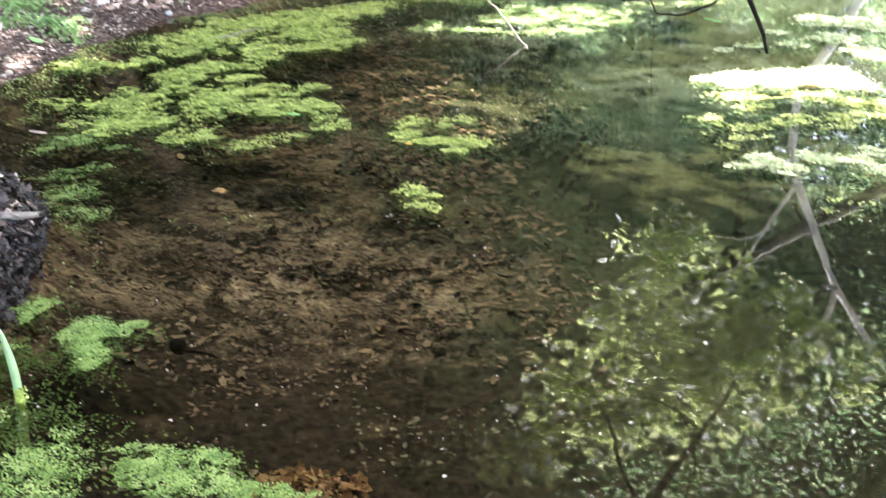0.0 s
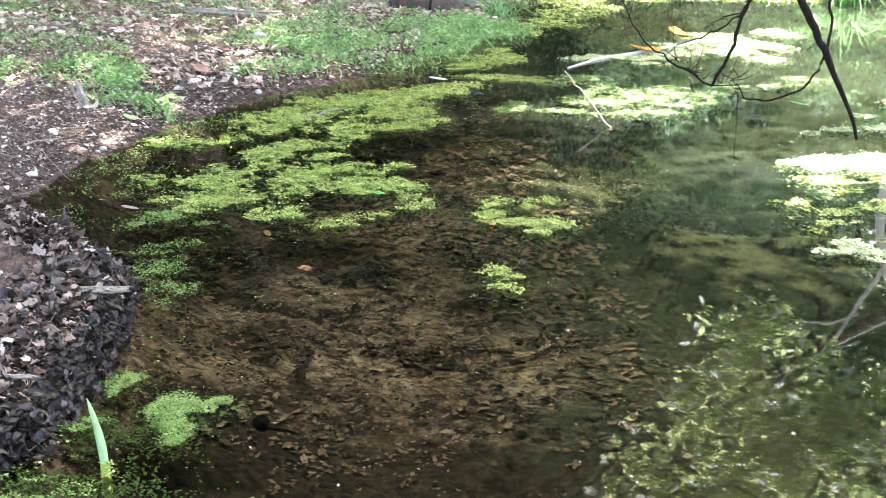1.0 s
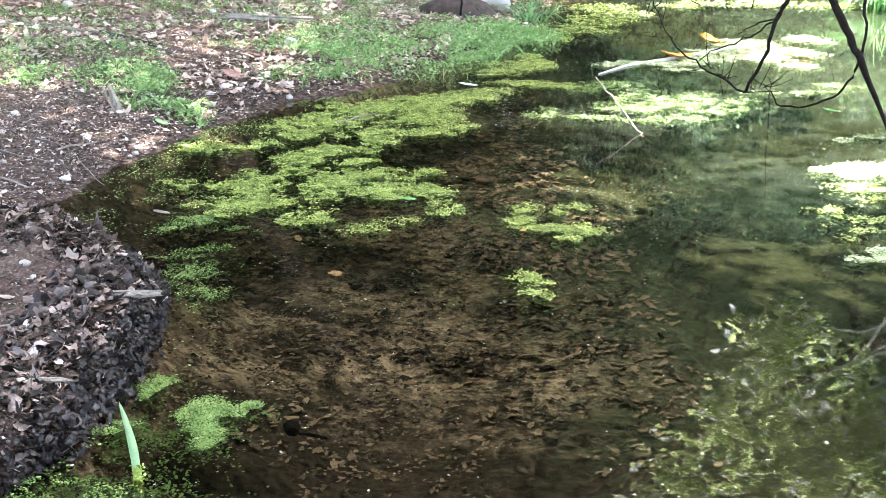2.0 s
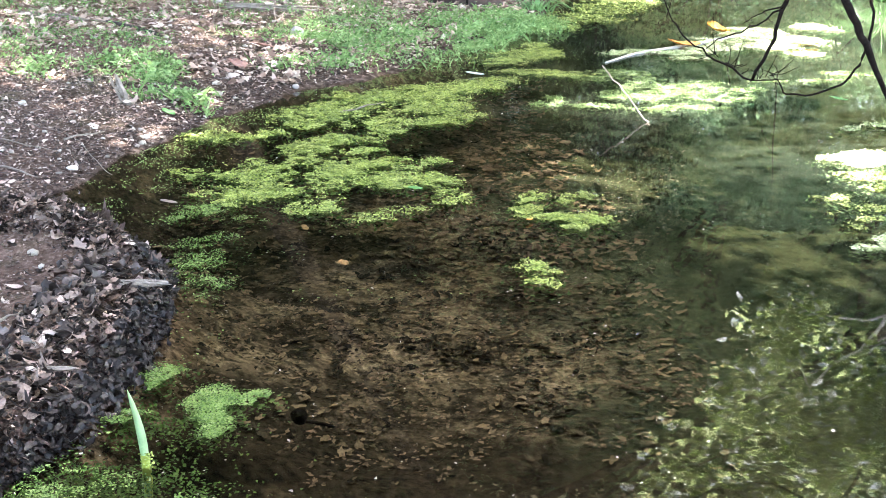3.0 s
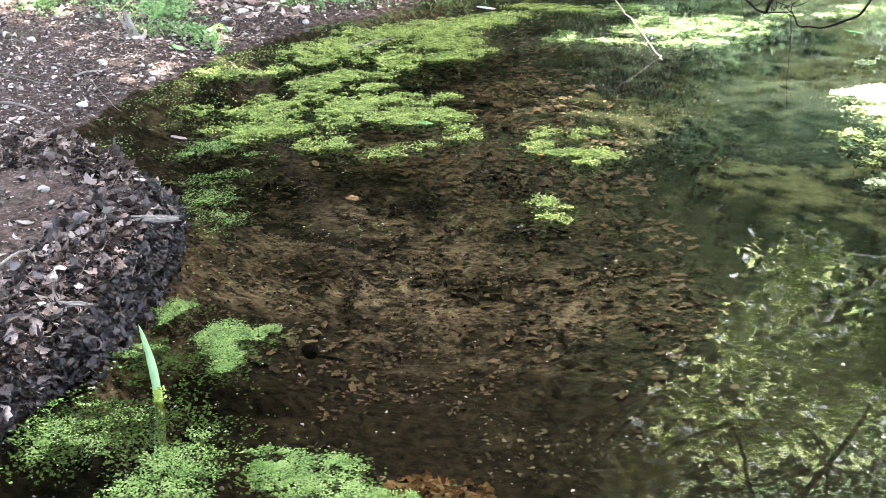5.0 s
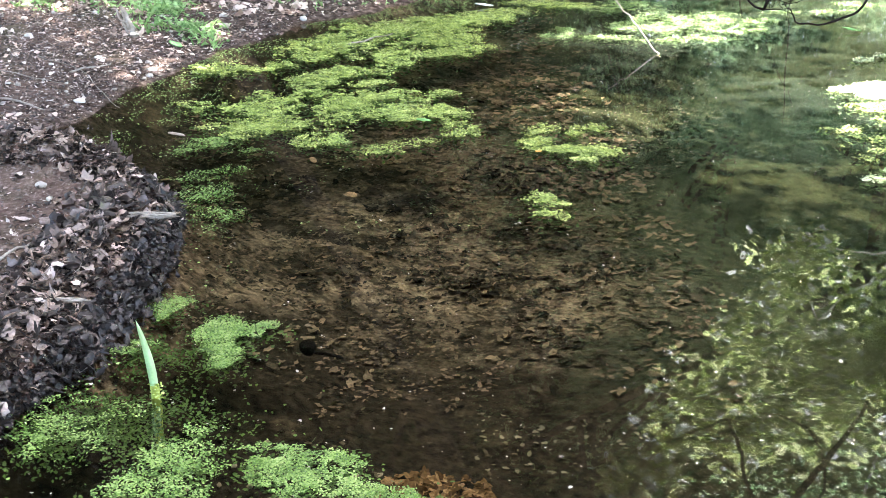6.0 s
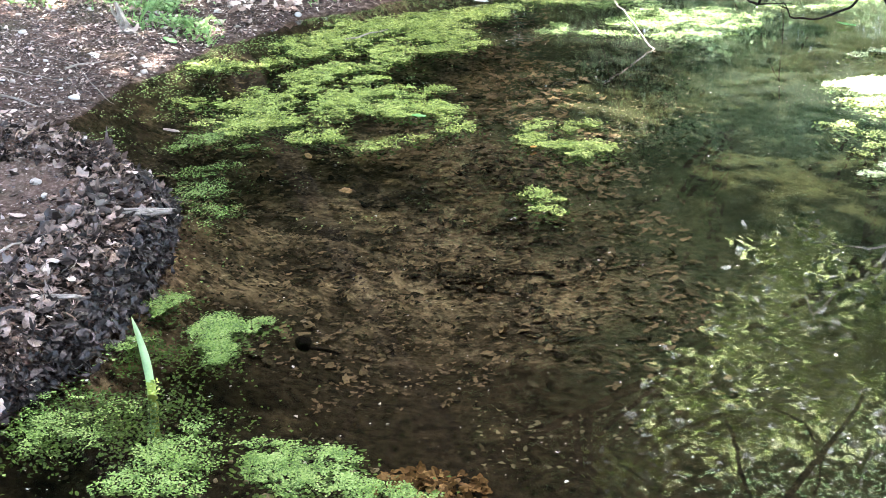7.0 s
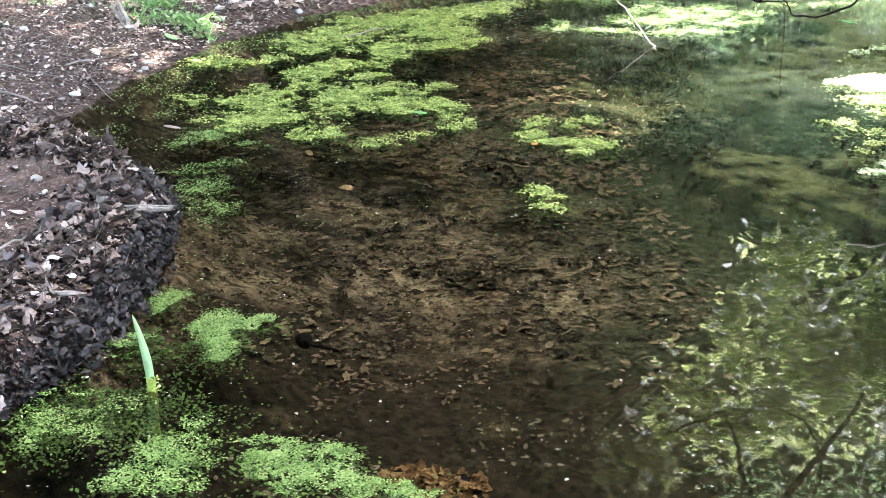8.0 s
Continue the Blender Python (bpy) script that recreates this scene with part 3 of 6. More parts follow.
duckweed([(-0.87, 3.74, 0.06, 0.07), (-0.88, 3.66, 0.03, 0.05), (-0.83, 3.78, 0.04, 0.03), (-0.95, 3.4, 0.06, 0.02), (-0.89, 3.45, 0.04, 0.02)], 0.0055, 2.0, 68, "small duckweed patch against the rotted leaf bank", 0.45, 0.0465, FRESH_WEED)
duckweed([(-1.04, 5.13, 0.12, 0.08), (-0.9, 5.16, 0.1, 0.07), (-1.01, 4.84, 0.06, 0.09), (-0.91, 4.86, 0.06, 0.11), (-0.92, 4.59, 0.08, 0.1), (-0.83, 4.62, 0.06, 0.07), (-0.87, 4.43, 0.05, 0.05)], 0.006, 0.4, 75, "thin straggling duckweed beside the leaf bank", 1.0, 0.0525, FRESH_WEED)
duckweed([(-1.12, 5.57, 0.11, 0.09), (-1.03, 5.61, 0.07, 0.07), (-1.17, 5.46, 0.04, 0.05), (-0.88, 5.46, 0.08, 0.05), (-0.77, 5.43, 0.04, 0.04)], 0.0065, 0.7, 82, "narrow duckweed streak on dark water", 0.8, 0.054, FRESH_WEED)
duckweed([(-1.19, 6.28, 0.15, 0.12), (-1.25, 6.21, 0.07, 0.09), (-1.01, 6.22, 0.11, 0.13), (-1.04, 5.91, 0.12, 0.1), (-0.93, 5.8, 0.1, 0.13), (-0.84, 5.96, 0.12, 0.14), (-0.99, 6.46, 0.11, 0.1), (-0.85, 6.26, 0.11, 0.18), (-0.73, 6.77, 0.12, 0.16), (-0.65, 6.9, 0.11, 0.12), (-0.73, 6.45, 0.12, 0.16), (-0.55, 6.32, 0.11, 0.17)], 0.0085, 1.42, 89, "large ragged yellow-green duckweed mat in the bay", 1.15, 0.0555, DUCKWEED)
duckweed([(-0.75, 5.88, 0.13, 0.12), (-0.59, 5.83, 0.12, 0.14), (-0.57, 5.6, 0.11, 0.09), (-0.46, 5.56, 0.08, 0.07), (-0.47, 6.41, 0.11, 0.17), (-0.35, 6.45, 0.15, 0.1), (-0.22, 6.45, 0.15, 0.13), (-0.06, 6.5, 0.1, 0.08), (-0.37, 6.16, 0.16, 0.13), (-0.17, 6.16, 0.16, 0.12), (-0.0, 6.1, 0.11, 0.12), (-0.25, 6.0, 0.17, 0.05), (0.06, 5.94, 0.08, 0.1), (0.05, 5.75, 0.08, 0.1), (-0.49, 6.0, 0.12, 0.12)], 0.0085, 1.42, 96, "yellow-green duckweed mat frayed towards the open water", 1.05, 0.0555, DUCKWEED)
duckweed([(-0.18, 5.58, 0.09, 0.07), (-0.28, 5.48, 0.09, 0.07), (-0.1, 5.62, 0.08, 0.04), (-0.35, 5.43, 0.06, 0.04)], 0.008, 0.68, 103, "narrow yellow-green duckweed tongue off the large mat", 0.9, 0.054, DUCKWEED)
duckweed([(-1.21, 7.08, 0.22, 0.12), (-1.32, 7.02, 0.12, 0.08), (-0.99, 7.11, 0.16, 0.12), (-0.8, 7.45, 0.17, 0.16), (-0.63, 7.87, 0.2, 0.21), (-0.54, 7.45, 0.19, 0.18), (-0.76, 7.77, 0.17, 0.16), (-0.95, 7.64, 0.13, 0.09), (-0.41, 7.03, 0.16, 0.1), (-0.57, 7.02, 0.12, 0.1), (-0.43, 6.73, 0.12, 0.07)], 0.0105, 1.8, 110, "yellow-green duckweed mat spreading along the muddy shore", 1.05, 0.0615, DUCKWEED)
duckweed([(-0.27, 7.54, 0.15, 0.14), (-0.3, 7.24, 0.11, 0.12), (-0.15, 7.86, 0.25, 0.16), (-0.3, 8.3, 0.29, 0.17), (-0.51, 8.23, 0.21, 0.14), (-0.07, 8.53, 0.22, 0.13), (0.06, 7.97, 0.15, 0.16), (0.06, 7.53, 0.17, 0.1), (0.27, 8.63, 0.16, 0.18), (0.16, 7.71, 0.13, 0.09)], 0.0105, 1.8, 117, "yellow-green duckweed mat broken by dark water lanes", 1.05, 0.0615, DUCKWEED)
duckweed([(0.39, 5.76, 0.04, 0.09), (0.48, 5.82, 0.08, 0.09), (0.41, 5.6, 0.07, 0.08), (0.57, 5.74, 0.06, 0.04), (0.67, 5.83, 0.08, 0.07), (0.48, 5.49, 0.11, 0.05), (0.62, 5.48, 0.11, 0.09), (0.69, 5.44, 0.09, 0.07), (0.77, 5.49, 0.06, 0.03), (0.6, 5.32, 0.06, 0.04)], 0.0078, 2.34, 124, "duckweed island with a fallen reddish leaf on it", 0.75, 0.0534, DUCKWEED)
duckweed([(0.36, 4.77, 0.06, 0.08), (0.4, 4.7, 0.07, 0.08), (0.36, 4.63, 0.04, 0.07), (0.43, 4.62, 0.03, 0.07)], 0.0085, 1.6, 131, "round duckweed clump on open water", 0.8, 0.0555, DUCKWEED)
duckweed([(0.04, 8.34, 0.2, 0.17), (0.19, 8.72, 0.21, 0.15), (0.44, 8.86, 0.21, 0.13), (0.66, 9.95, 0.24, 0.22), (0.83, 10.3, 0.13, 0.23), (0.43, 9.66, 0.23, 0.15), (0.1, 7.71, 0.19, 0.1), (-0.03, 7.46, 0.12, 0.08), (-0.1, 7.87, 0.13, 0.14), (0.54, 9.22, 0.26, 0.09), (0.85, 9.09, 0.22, 0.09), (-0.11, 8.53, 0.14, 0.12)], 0.008, 1.1, 138, "yellow-green duckweed mat beside the herb-grown shore", 0.9, 0.066, DUCKWEED)
# the next two mats take the darker weed colour in place of part shade
duckweed([(0.77, 8.21, 0.09, 0.1), (0.64, 8.01, 0.1, 0.08), (0.9, 8.07, 0.1, 0.08), (1.25, 9.1, 0.2, 0.15), (1.39, 8.88, 0.15, 0.12), (1.43, 8.64, 0.19, 0.11), (1.11, 8.96, 0.15, 0.1), (1.24, 8.36, 0.21, 0.14), (1.47, 8.25, 0.18, 0.19), (1.61, 8.37, 0.18, 0.15)], 0.0065, 0.6, 145, "duckweed mat round the fallen stick, in darker green for part shade", 1.05, 0.06, FRESH_WEED)
duckweed([(1.81, 8.65, 0.15, 0.17), (1.85, 8.27, 0.18, 0.14), (1.7, 7.91, 0.14, 0.08), (2.06, 8.55, 0.12, 0.11), (1.38, 7.9, 0.17, 0.08), (1.03, 7.96, 0.14, 0.06), (2.36, 8.83, 0.17, 0.06), (2.64, 8.84, 0.17, 0.08), (2.92, 9.11, 0.16, 0.09)], 0.0065, 0.6, 152, "duckweed mat breaking into streaks, in darker green for part shade", 1.05, 0.06, FRESH_WEED)
duckweed([(1.32, 12.1, 0.4, 0.32), (1.67, 12.73, 0.31, 0.39), (1.06, 11.52, 0.18, 0.22), (1.85, 13.67, 0.34, 0.4), (2.07, 13.19, 0.16, 0.28), (2.61, 13.94, 0.22, 0.21), (3.04, 14.22, 0.29, 0.22), (3.73, 14.26, 0.35, 0.27), (4.28, 14.02, 0.35, 0.26)], 0.016, 0.9, 159, "wide duckweed sheet on the far water", 0.8, 0.078, DUCKWEED)
duckweed([(2.73, 11.07, 0.28, 0.33), (2.46, 10.73, 0.27, 0.25), (2.66, 10.4, 0.3, 0.18), (3.0, 10.6, 0.22, 0.25), (2.22, 10.27, 0.26, 0.12), (1.91, 10.04, 0.25, 0.1), (1.56, 10.11, 0.21, 0.08), (1.37, 10.02, 0.12, 0.08), (3.36, 11.42, 0.18, 0.21), (2.88, 10.01, 0.13, 0.11), (1.9, 9.77, 0.16, 0.08)], 0.009, 3.2, 166, "duckweed mat round fallen leaves, coloured pale as if sunlit", 0.7, 0.069, SUNLIT_WEED)
duckweed([(2.11, 6.58, 0.12, 0.08), (2.3, 6.62, 0.17, 0.13), (2.57, 6.64, 0.2, 0.13), (2.81, 6.7, 0.14, 0.13), (2.83, 6.44, 0.12, 0.19), (2.59, 6.45, 0.23, 0.1), (2.19, 6.44, 0.08, 0.06)], 0.009, 4.0, 173, "sunlit pale duckweed mat on open water", 0.35, 0.057, SUNLIT_WEED)
duckweed([(2.15, 6.22, 0.13, 0.09), (2.14, 6.0, 0.1, 0.06), (2.52, 6.2, 0.16, 0.09), (2.66, 6.09, 0.13, 0.1), (2.75, 6.01, 0.1, 0.1)], 0.009, 1.62, 180, "ragged sunlit duckweed fringe below the pale mat", 0.8, 0.057, DUCKWEED)
duckweed([(3.29, 8.13, 0.17, 0.21), (3.51, 8.03, 0.2, 0.2), (3.19, 7.59, 0.16, 0.15), (2.85, 7.44, 0.12, 0.1), (2.6, 7.42, 0.12, 0.06), (2.39, 7.3, 0.06, 0.06), (3.19, 7.25, 0.12, 0.14), (3.28, 7.1, 0.1, 0.13), (2.9, 7.78, 0.09, 0.07), (3.69, 7.75, 0.18, 0.35), (3.51, 7.17, 0.13, 0.21)], 0.011, 3.0, 187, "large duckweed sheet with sunlight put into its pale colour", 0.5, 0.063, SUNLIT_WEED)
duckweed([(1.79, 5.79, 0.07, 0.07), (1.88, 5.8, 0.08, 0.08), (1.77, 5.53, 0.06, 0.04), (1.94, 5.64, 0.07, 0.08), (1.81, 5.33, 0.05, 0.05), (1.96, 5.46, 0.09, 0.04), (2.24, 5.72, 0.12, 0.08), (2.42, 5.77, 0.15, 0.09), (2.61, 5.81, 0.13, 0.08), (2.41, 5.61, 0.1, 0.04), (2.76, 5.9, 0.08, 0.08), (2.04, 5.63, 0.05, 0.05)], 0.009, 0.9, 194, "ragged sunlit duckweed streaks on dark water", 0.8, 0.057, DUCKWEED)
duckweed([(1.77, 5.03, 0.09, 0.06), (1.89, 5.1, 0.09, 0.09), (1.93, 4.98, 0.09, 0.07), (2.09, 5.17, 0.04, 0.07), (2.16, 5.09, 0.07, 0.1), (2.28, 5.08, 0.09, 0.1), (2.34, 4.96, 0.07, 0.09), (2.42, 5.21, 0.06, 0.05), (2.49, 5.03, 0.09, 0.1)], 0.009, 2.0, 201, "sunlit duckweed mat near the reflected trunk", 0.7, 0.057, SUNLIT_WEED)
duckweed([(1.91, 4.44, 0.06, 0.04), (2.01, 4.57, 0.08, 0.03), (2.11, 4.53, 0.08, 0.03)], 0.009, 0.7, 208, "thin sunlit duckweed streak on dark water", 0.9, 0.057, DUCKWEED)


# ---- litter, stones and herbs on the banks and the bed ----
def strewn(name, count, box, ok, size, mat, seed, label, category, lift=0.008, tilt=0.35, curl=0.5):
    r = np.random.default_rng(seed)
    x, y = r.uniform(box[0], box[1], count), r.uniform(box[2], box[3], count)
    keep = ok(x, y)
    x, y = x[keep], y[keep]
    n = len(x)
    v, f = leaves(on_ground(x, y, lift), size[0] + (size[1] - size[0]) * r.uniform(0, 1, n) ** 2.2, r.uniform(0, 6.28, n), r.normal(0, tilt, n), r.normal(0, curl, n), r.normal(0.1, 0.4, n), 0.55, seed)
    return tagged(mesh_object(name, v, f, mat, None, True), label, category, kind="stuff")


def bank_only(x, y):
    return (shore_distance(x, y) < -0.05) & (value_noise(x, y, 0.7, 9) + 0.4 * np.random.default_rng(1).uniform(0, 1, len(x)) > 0.55 - 0.25 * np.clip((y - 8.3) / 0.8, 0, 1))


def bed_only(x, y):
    return (shore_distance(x, y) > 0.08) & (value_noise(x, y, 0.5, 11) * 0.6 + value_noise(x, y, 0.16, 12) * 0.55 > 0.45 + 0.42 * np.clip((5.0 - y) / 1.2, 0, 1) + 0.6 * np.clip((x - 0.75 - 0.8 * np.clip(y - 6, 0, 1)) / 0.5, 0, 1))


def scattered(name, count, box, ok, size, mat, seed, label, category, lift=0.006, tilt=0.25, curl=0.5, slim=0.62):
    """Whole dead leaves of lobed outline, lying where ok allows."""
    r = np.random.default_rng(seed)
    x, y = r.uniform(box[0], box[1], count), r.uniform(box[2], box[3], count)
    keep = ok(x, y)
    x, y = x[keep], y[keep]
    n = len(x)
    v, f = crumpled(on_ground(x, y, lift + r.uniform(0, 0.012, n)), size[0] + (size[1] - size[0]) * r.uniform(0, 1, n) ** 1.4, r.uniform(0, 6.28, n), r.normal(0, tilt, n), r.normal(0, curl, n), seed, slim)
    return tagged(mesh_object(name, v, f, mat, None, True), label, category, kind="stuff")


def drifts(x, y, wide, fine, seed):
    return 0.55 * value_noise(x, y, wide, seed) + 0.45 * value_noise(x, y, fine, seed + 1)


def open_bed(x, y):
    """How far the bare near shelf and the deep side thin out what lies on the bed."""
    return 0.5 * np.clip((4.6 - y) / 1.3, 0, 1) + 0.6 * np.clip((x - 0.85 + 0.06 * np.clip(y - 5, 0, 3)) / 0.6, 0, 1)


strewn("leaf_crumbs", 30000, (-3.6, -0.5, 2.6, 10), lambda x, y: shore_distance(x, y) < -0.02, (0.007, 0.034), CRUMB, 22, "small dark and pale crumbs of leaf and bark on damp mud", "leaf litter", 0.005)
strewn("mud_crumbs", 16000, (-3.0, -1.0, 5.5, 8.6), lambda x, y: shore_distance(x, y) < -0.015, (0.006, 0.022), CRUMB, 29, "fine crumbs of leaf, bark and grit on damp mud", "leaf litter", 0.004, 0.6)
strewn("leaf_scraps", 22000, (-4.5, 0.8, 5.6, 15), bank_only, (0.012, 0.05), LITTER, 21, "pale and tan dead leaf scraps strewn on the muddy bank", "leaf litter")
scattered("leaf_litter", 9000, (-4.8, 0.9, 7.6, 15), lambda x, y: (shore_distance(x, y) < -0.08) & (drifts(x, y, 0.6, 0.2, 61) > 0.62 - 0.22 * np.clip((y - 8.2) / 0.8, 0, 1)), (0.03, 0.095), LITTER, 28, "pale buff and tan dead leaves strewn on the bank", "leaf litter", 0.012, 0.35, 0.9)
strewn("sunken_scraps", 20000, (-1.5, 2.4, 2.4, 10), bed_only, (0.006, 0.03), SUNKEN, 23, "brown sodden leaf scraps lying on the pond bed", "sunken leaves", 0.004, 0.14, 0.2)
scattered("sunken_leaves", 13000, (-1.4, 2.6, 2.9, 10.5), lambda x, y: (shore_distance(x, y) > 0.1) & (drifts(x, y, 0.26, 0.08, 63) > 0.4 + open_bed(x, y) + 0.3 * np.clip((3.9 - y) / 0.4, 0, 1)), (0.012, 0.065), SUNKEN_TAN, 26, "tan and rust-brown sodden leaves matted on the pond bed", "sunken leaves", 0.004, 0.2, 0.35, 0.5)
scattered("russet_leaves", 3600, (-0.4, 1.9, 6.0, 10.0), lambda x, y: (shore_distance(x, y) > 0.2) & (drifts(x, y, 0.3, 0.1, 71) > 0.4 + open_bed(x, y)), (0.02, 0.09), SUNKEN_RUSSET, 73, "reddish-brown sodden leaves lying on the pond bed", "sunken leaves", 0.008, 0.2, 0.35, 0.55)
scattered("rotted_drift", 13000, (-1.4, 2.6, 2.9, 10.5), lambda x, y: (shore_distance(x, y) > 0.15) & (drifts(x, y, 0.32, 0.09, 67) > 0.5 + 0.75 * open_bed(x, y) + 0.08 * np.clip(y - 6, 0, 1)), (0.014, 0.07), SUNKEN_BLACK, 24, "drifts of black rotted leaves on the pond bed", "sunken leaves", 0.008, 0.2, 0.35, 0.45)


scattered("rusty_scraps", 9000, (-1.3, 1.0, 2.9, 5.2), lambda x, y: (shore_distance(x, y) > 0.03) & (drifts(x, y, 0.2, 0.06, 91) > 0.42 + 0.5 * np.clip((3.8 - y) / 0.4, 0, 1) + 0.25 * np.clip((x + 0.3) / 0.6, 0, 1)), (0.006, 0.028), SUNKEN_RUSSET, 92, "small rust-brown leaf scraps on the shallow bed", "sunken leaves", 0.003, 0.2, 0.3, 0.6)
scattered("sunken_shreds", 5500, (-1.3, 1.0, 2.9, 5.2), lambda x, y: (shore_distance(x, y) > 0.03) & (drifts(x, y, 0.2, 0.06, 94) > 0.4 + 0.2 * np.clip((3.7 - y) / 0.4, 0, 1) + 0.25 * np.clip((x + 0.3) / 0.6, 0, 1)), (0.006, 0.03), SUNKEN_BLACK, 95, "small black leaf shreds on the shallow bed", "sunken leaves", 0.003, 0.2, 0.3, 0.6)


def heap_spots(r, count, reach):
    """Places over the leaf heap, thick along the water's edge and thin on the bare soil behind it."""
    y = np.concatenate([r.uniform(2.5, 5.35, count), r.normal(4.9, 0.15, count // 8)])
    x = np.interp(y, SHORE_Y, SHORE_X) - np.abs(r.normal(0.05, reach, len(y)))
    x[count:] = r.normal(-1.75, 0.35, count // 8)
    d = shore_distance(x, y)
    bare = ((x + 1.7) / 0.45) ** 2 + ((y - 4.25) / 0.45) ** 2 < 1 + 0.6 * value_noise(x, y, 0.2, 5)
    keep = (d < 0.04) & (d > -0.9) & (~bare | (r.uniform(0, 1, len(x)) < 0.07)) & (r.uniform(0, 1, len(x)) < 0.3 + value_noise(x, y, 0.14, 8))
    return x[keep], y[keep], d[keep]


def rotted_pile():
    r = np.random.default_rng(31)
    for name, count, reach, low, high, mat, rise, curl, label in (
        ("rotted_leaf_bank", 11000, 0.26, 0.014, 0.055, BLACK_LEAF, 0.05, 0.8, "heap of wet black rotted leaves at the water's edge"),
        ("curled_dead_leaves", 1100, 0.3, 0.014, 0.075, PALE_LITTER, 0.065, 1.0, "curled pale grey and mauve dead leaves on the rotted heap"),
    ):
        x, y, d = heap_spots(r, count, reach)
        n = len(x)
        size = low + (high - low) * r.uniform(0, 1, n) ** 2.4
        v, f = crumpled(on_ground(x, y, r.uniform(0.0, rise, n) * np.clip(1 + d * 1.6, 0.15, 1) + 0.004), size, r.uniform(0, 6.28, n), r.normal(0, 0.5, n), r.normal(0, curl, n), 31 + count, 0.7)
        tagged(mesh_object(name, v, f, mat, None, True), label, "leaf heap", kind="stuff")
    n = 1100  # large wet leaves slumped down the slope of the heap
    y = r.uniform(2.6, 5.15, n)
    x = np.interp(y, SHORE_Y, SHORE_X) - r.uniform(-0.02, 0.4, n)
    d = shore_distance(x, y)
    keep = (d > -0.4) & (d < 0.0) & (value_noise(x, y, 0.12, 14) > 0.42)
    x, y, d = x[keep], y[keep], d[keep]
    n = len(x)
    v, f = crumpled(on_ground(x, y, r.uniform(0.03, 0.075, n) * np.clip(1 + d * 1.6, 0.15, 1)), r.uniform(0.03, 0.085, n), r.uniform(0, 6.28, n), r.normal(0.25, 0.5, n), r.normal(0, 1.2, n), 39, 0.6)
    tagged(mesh_object("slumped_leaves", v, f, WET_GREY_LEAF, None, True), "large wet grey and slate leaves slumped over the rotted heap", "leaf heap", kind="stuff")
    n = 3200  # sodden leaves hanging over the edge into the water
    y = r.uniform(2.6, 5.15, n)
    x = np.interp(y, SHORE_Y, SHORE_X) + r.normal(0.0, 0.03, n)
    d = shore_distance(x, y)
    keep = (d > -0.09) & (d < 0.06)
    x, y, d = x[keep], y[keep], d[keep]
    n = len(x)
    z = np.clip(0.075 - 0.9 * (d + 0.04) + r.normal(0, 0.02, n), 0.002, 0.12)
    v, f = crumpled(np.stack([x, y, z], 1), r.uniform(0.012, 0.048, n), np.pi / 2 + r.normal(0, 0.9, n), r.normal(0.7, 0.5, n), r.normal(0, 1.0, n), 37, 0.5)
    tagged(mesh_object("overhanging_leaves", v, f, WET_LEAF, None, True), "black sodden leaves hanging over the edge of the heap", "leaf heap", kind="stuff")
    x, y, d = heap_spots(r, 9000, 0.34)
    n = len(x)
    v, f = leaves(on_ground(x, y, r.uniform(0.002, 0.03, n)), r.uniform(0.006, 0.026, n), r.uniform(0, 6.28, n), r.normal(0, 0.6, n), r.normal(0, 0.8, n), r.normal(0, 0.5, n), 0.5, 33)
    tagged(mesh_object("heap_crumbs", v, f, CRUMB), "dark crumbs and leaf shreds filling the rotted heap", "leaf shreds", kind="stuff")
    x, y, d = heap_spots(r, 1600, 0.3)
    n = len(x)
    v, f = leaves(on_ground(x, y, r.uniform(0.005, 0.08, n)), 0.02 + r.gamma(1.5, 0.02, n), r.uniform(0, 6.28, n), r.normal(0, 0.5, n), r.normal(0, 0.6, n), r.normal(0, 0.5, n), 0.07, 32)
    tagged(mesh_object("heap_fibres", v, f, BLACK_LEAF), "dark fibrous stalks and leaf shreds on the rotted heap", "leaf shreds", kind="stuff")


rotted_pile()


def pebbles():
    r = np.random.default_rng(33)
    n = 900
    x, y = r.uniform(-4, 0.6, n), r.uniform(3, 14, n)
    d = shore_distance(x, y)
    keep = (d < -0.02) & (r.uniform(0, 1, n) < np.clip(1.2 + d * 0.35, 0.15, 1))
    x, y = x[keep], y[keep]
    n = len(x)
    bm = bmesh.new()
    bmesh.ops.create_icosphere(bm, subdivisions=1, radius=0.5)
    base = np.array([v.co[:] for v in bm.verts])
    tri = np.array([[v.index for v in f.verts] for f in bm.faces])
    bm.free()
    size = r.gamma(2.2, 0.011, n)[:, None, None] + 0.012
    shape = base[None] * r.uniform(0.75, 1.25, (n, len(base), 1)) * np.stack([np.ones(n), r.uniform(0.6, 1, n), r.uniform(0.4, 0.7, n)], 1)[:, None]
    v = np.einsum("nij,nkj->nki", turns(r.uniform(0, 6.28, n), r.normal(0, 0.2, n), np.zeros(n)), shape * size) + on_ground(x, y, 0.003)[:, None]
    f = (tri[None] + (np.arange(n) * len(base))[:, None, None]).reshape(-1, 3)
    tagged(mesh_object("pebbles", v.reshape(-1, 3), f, PEBBLE), "pale grey and white pebbles on the bank", "pebbles", kind="stuff")


pebbles()


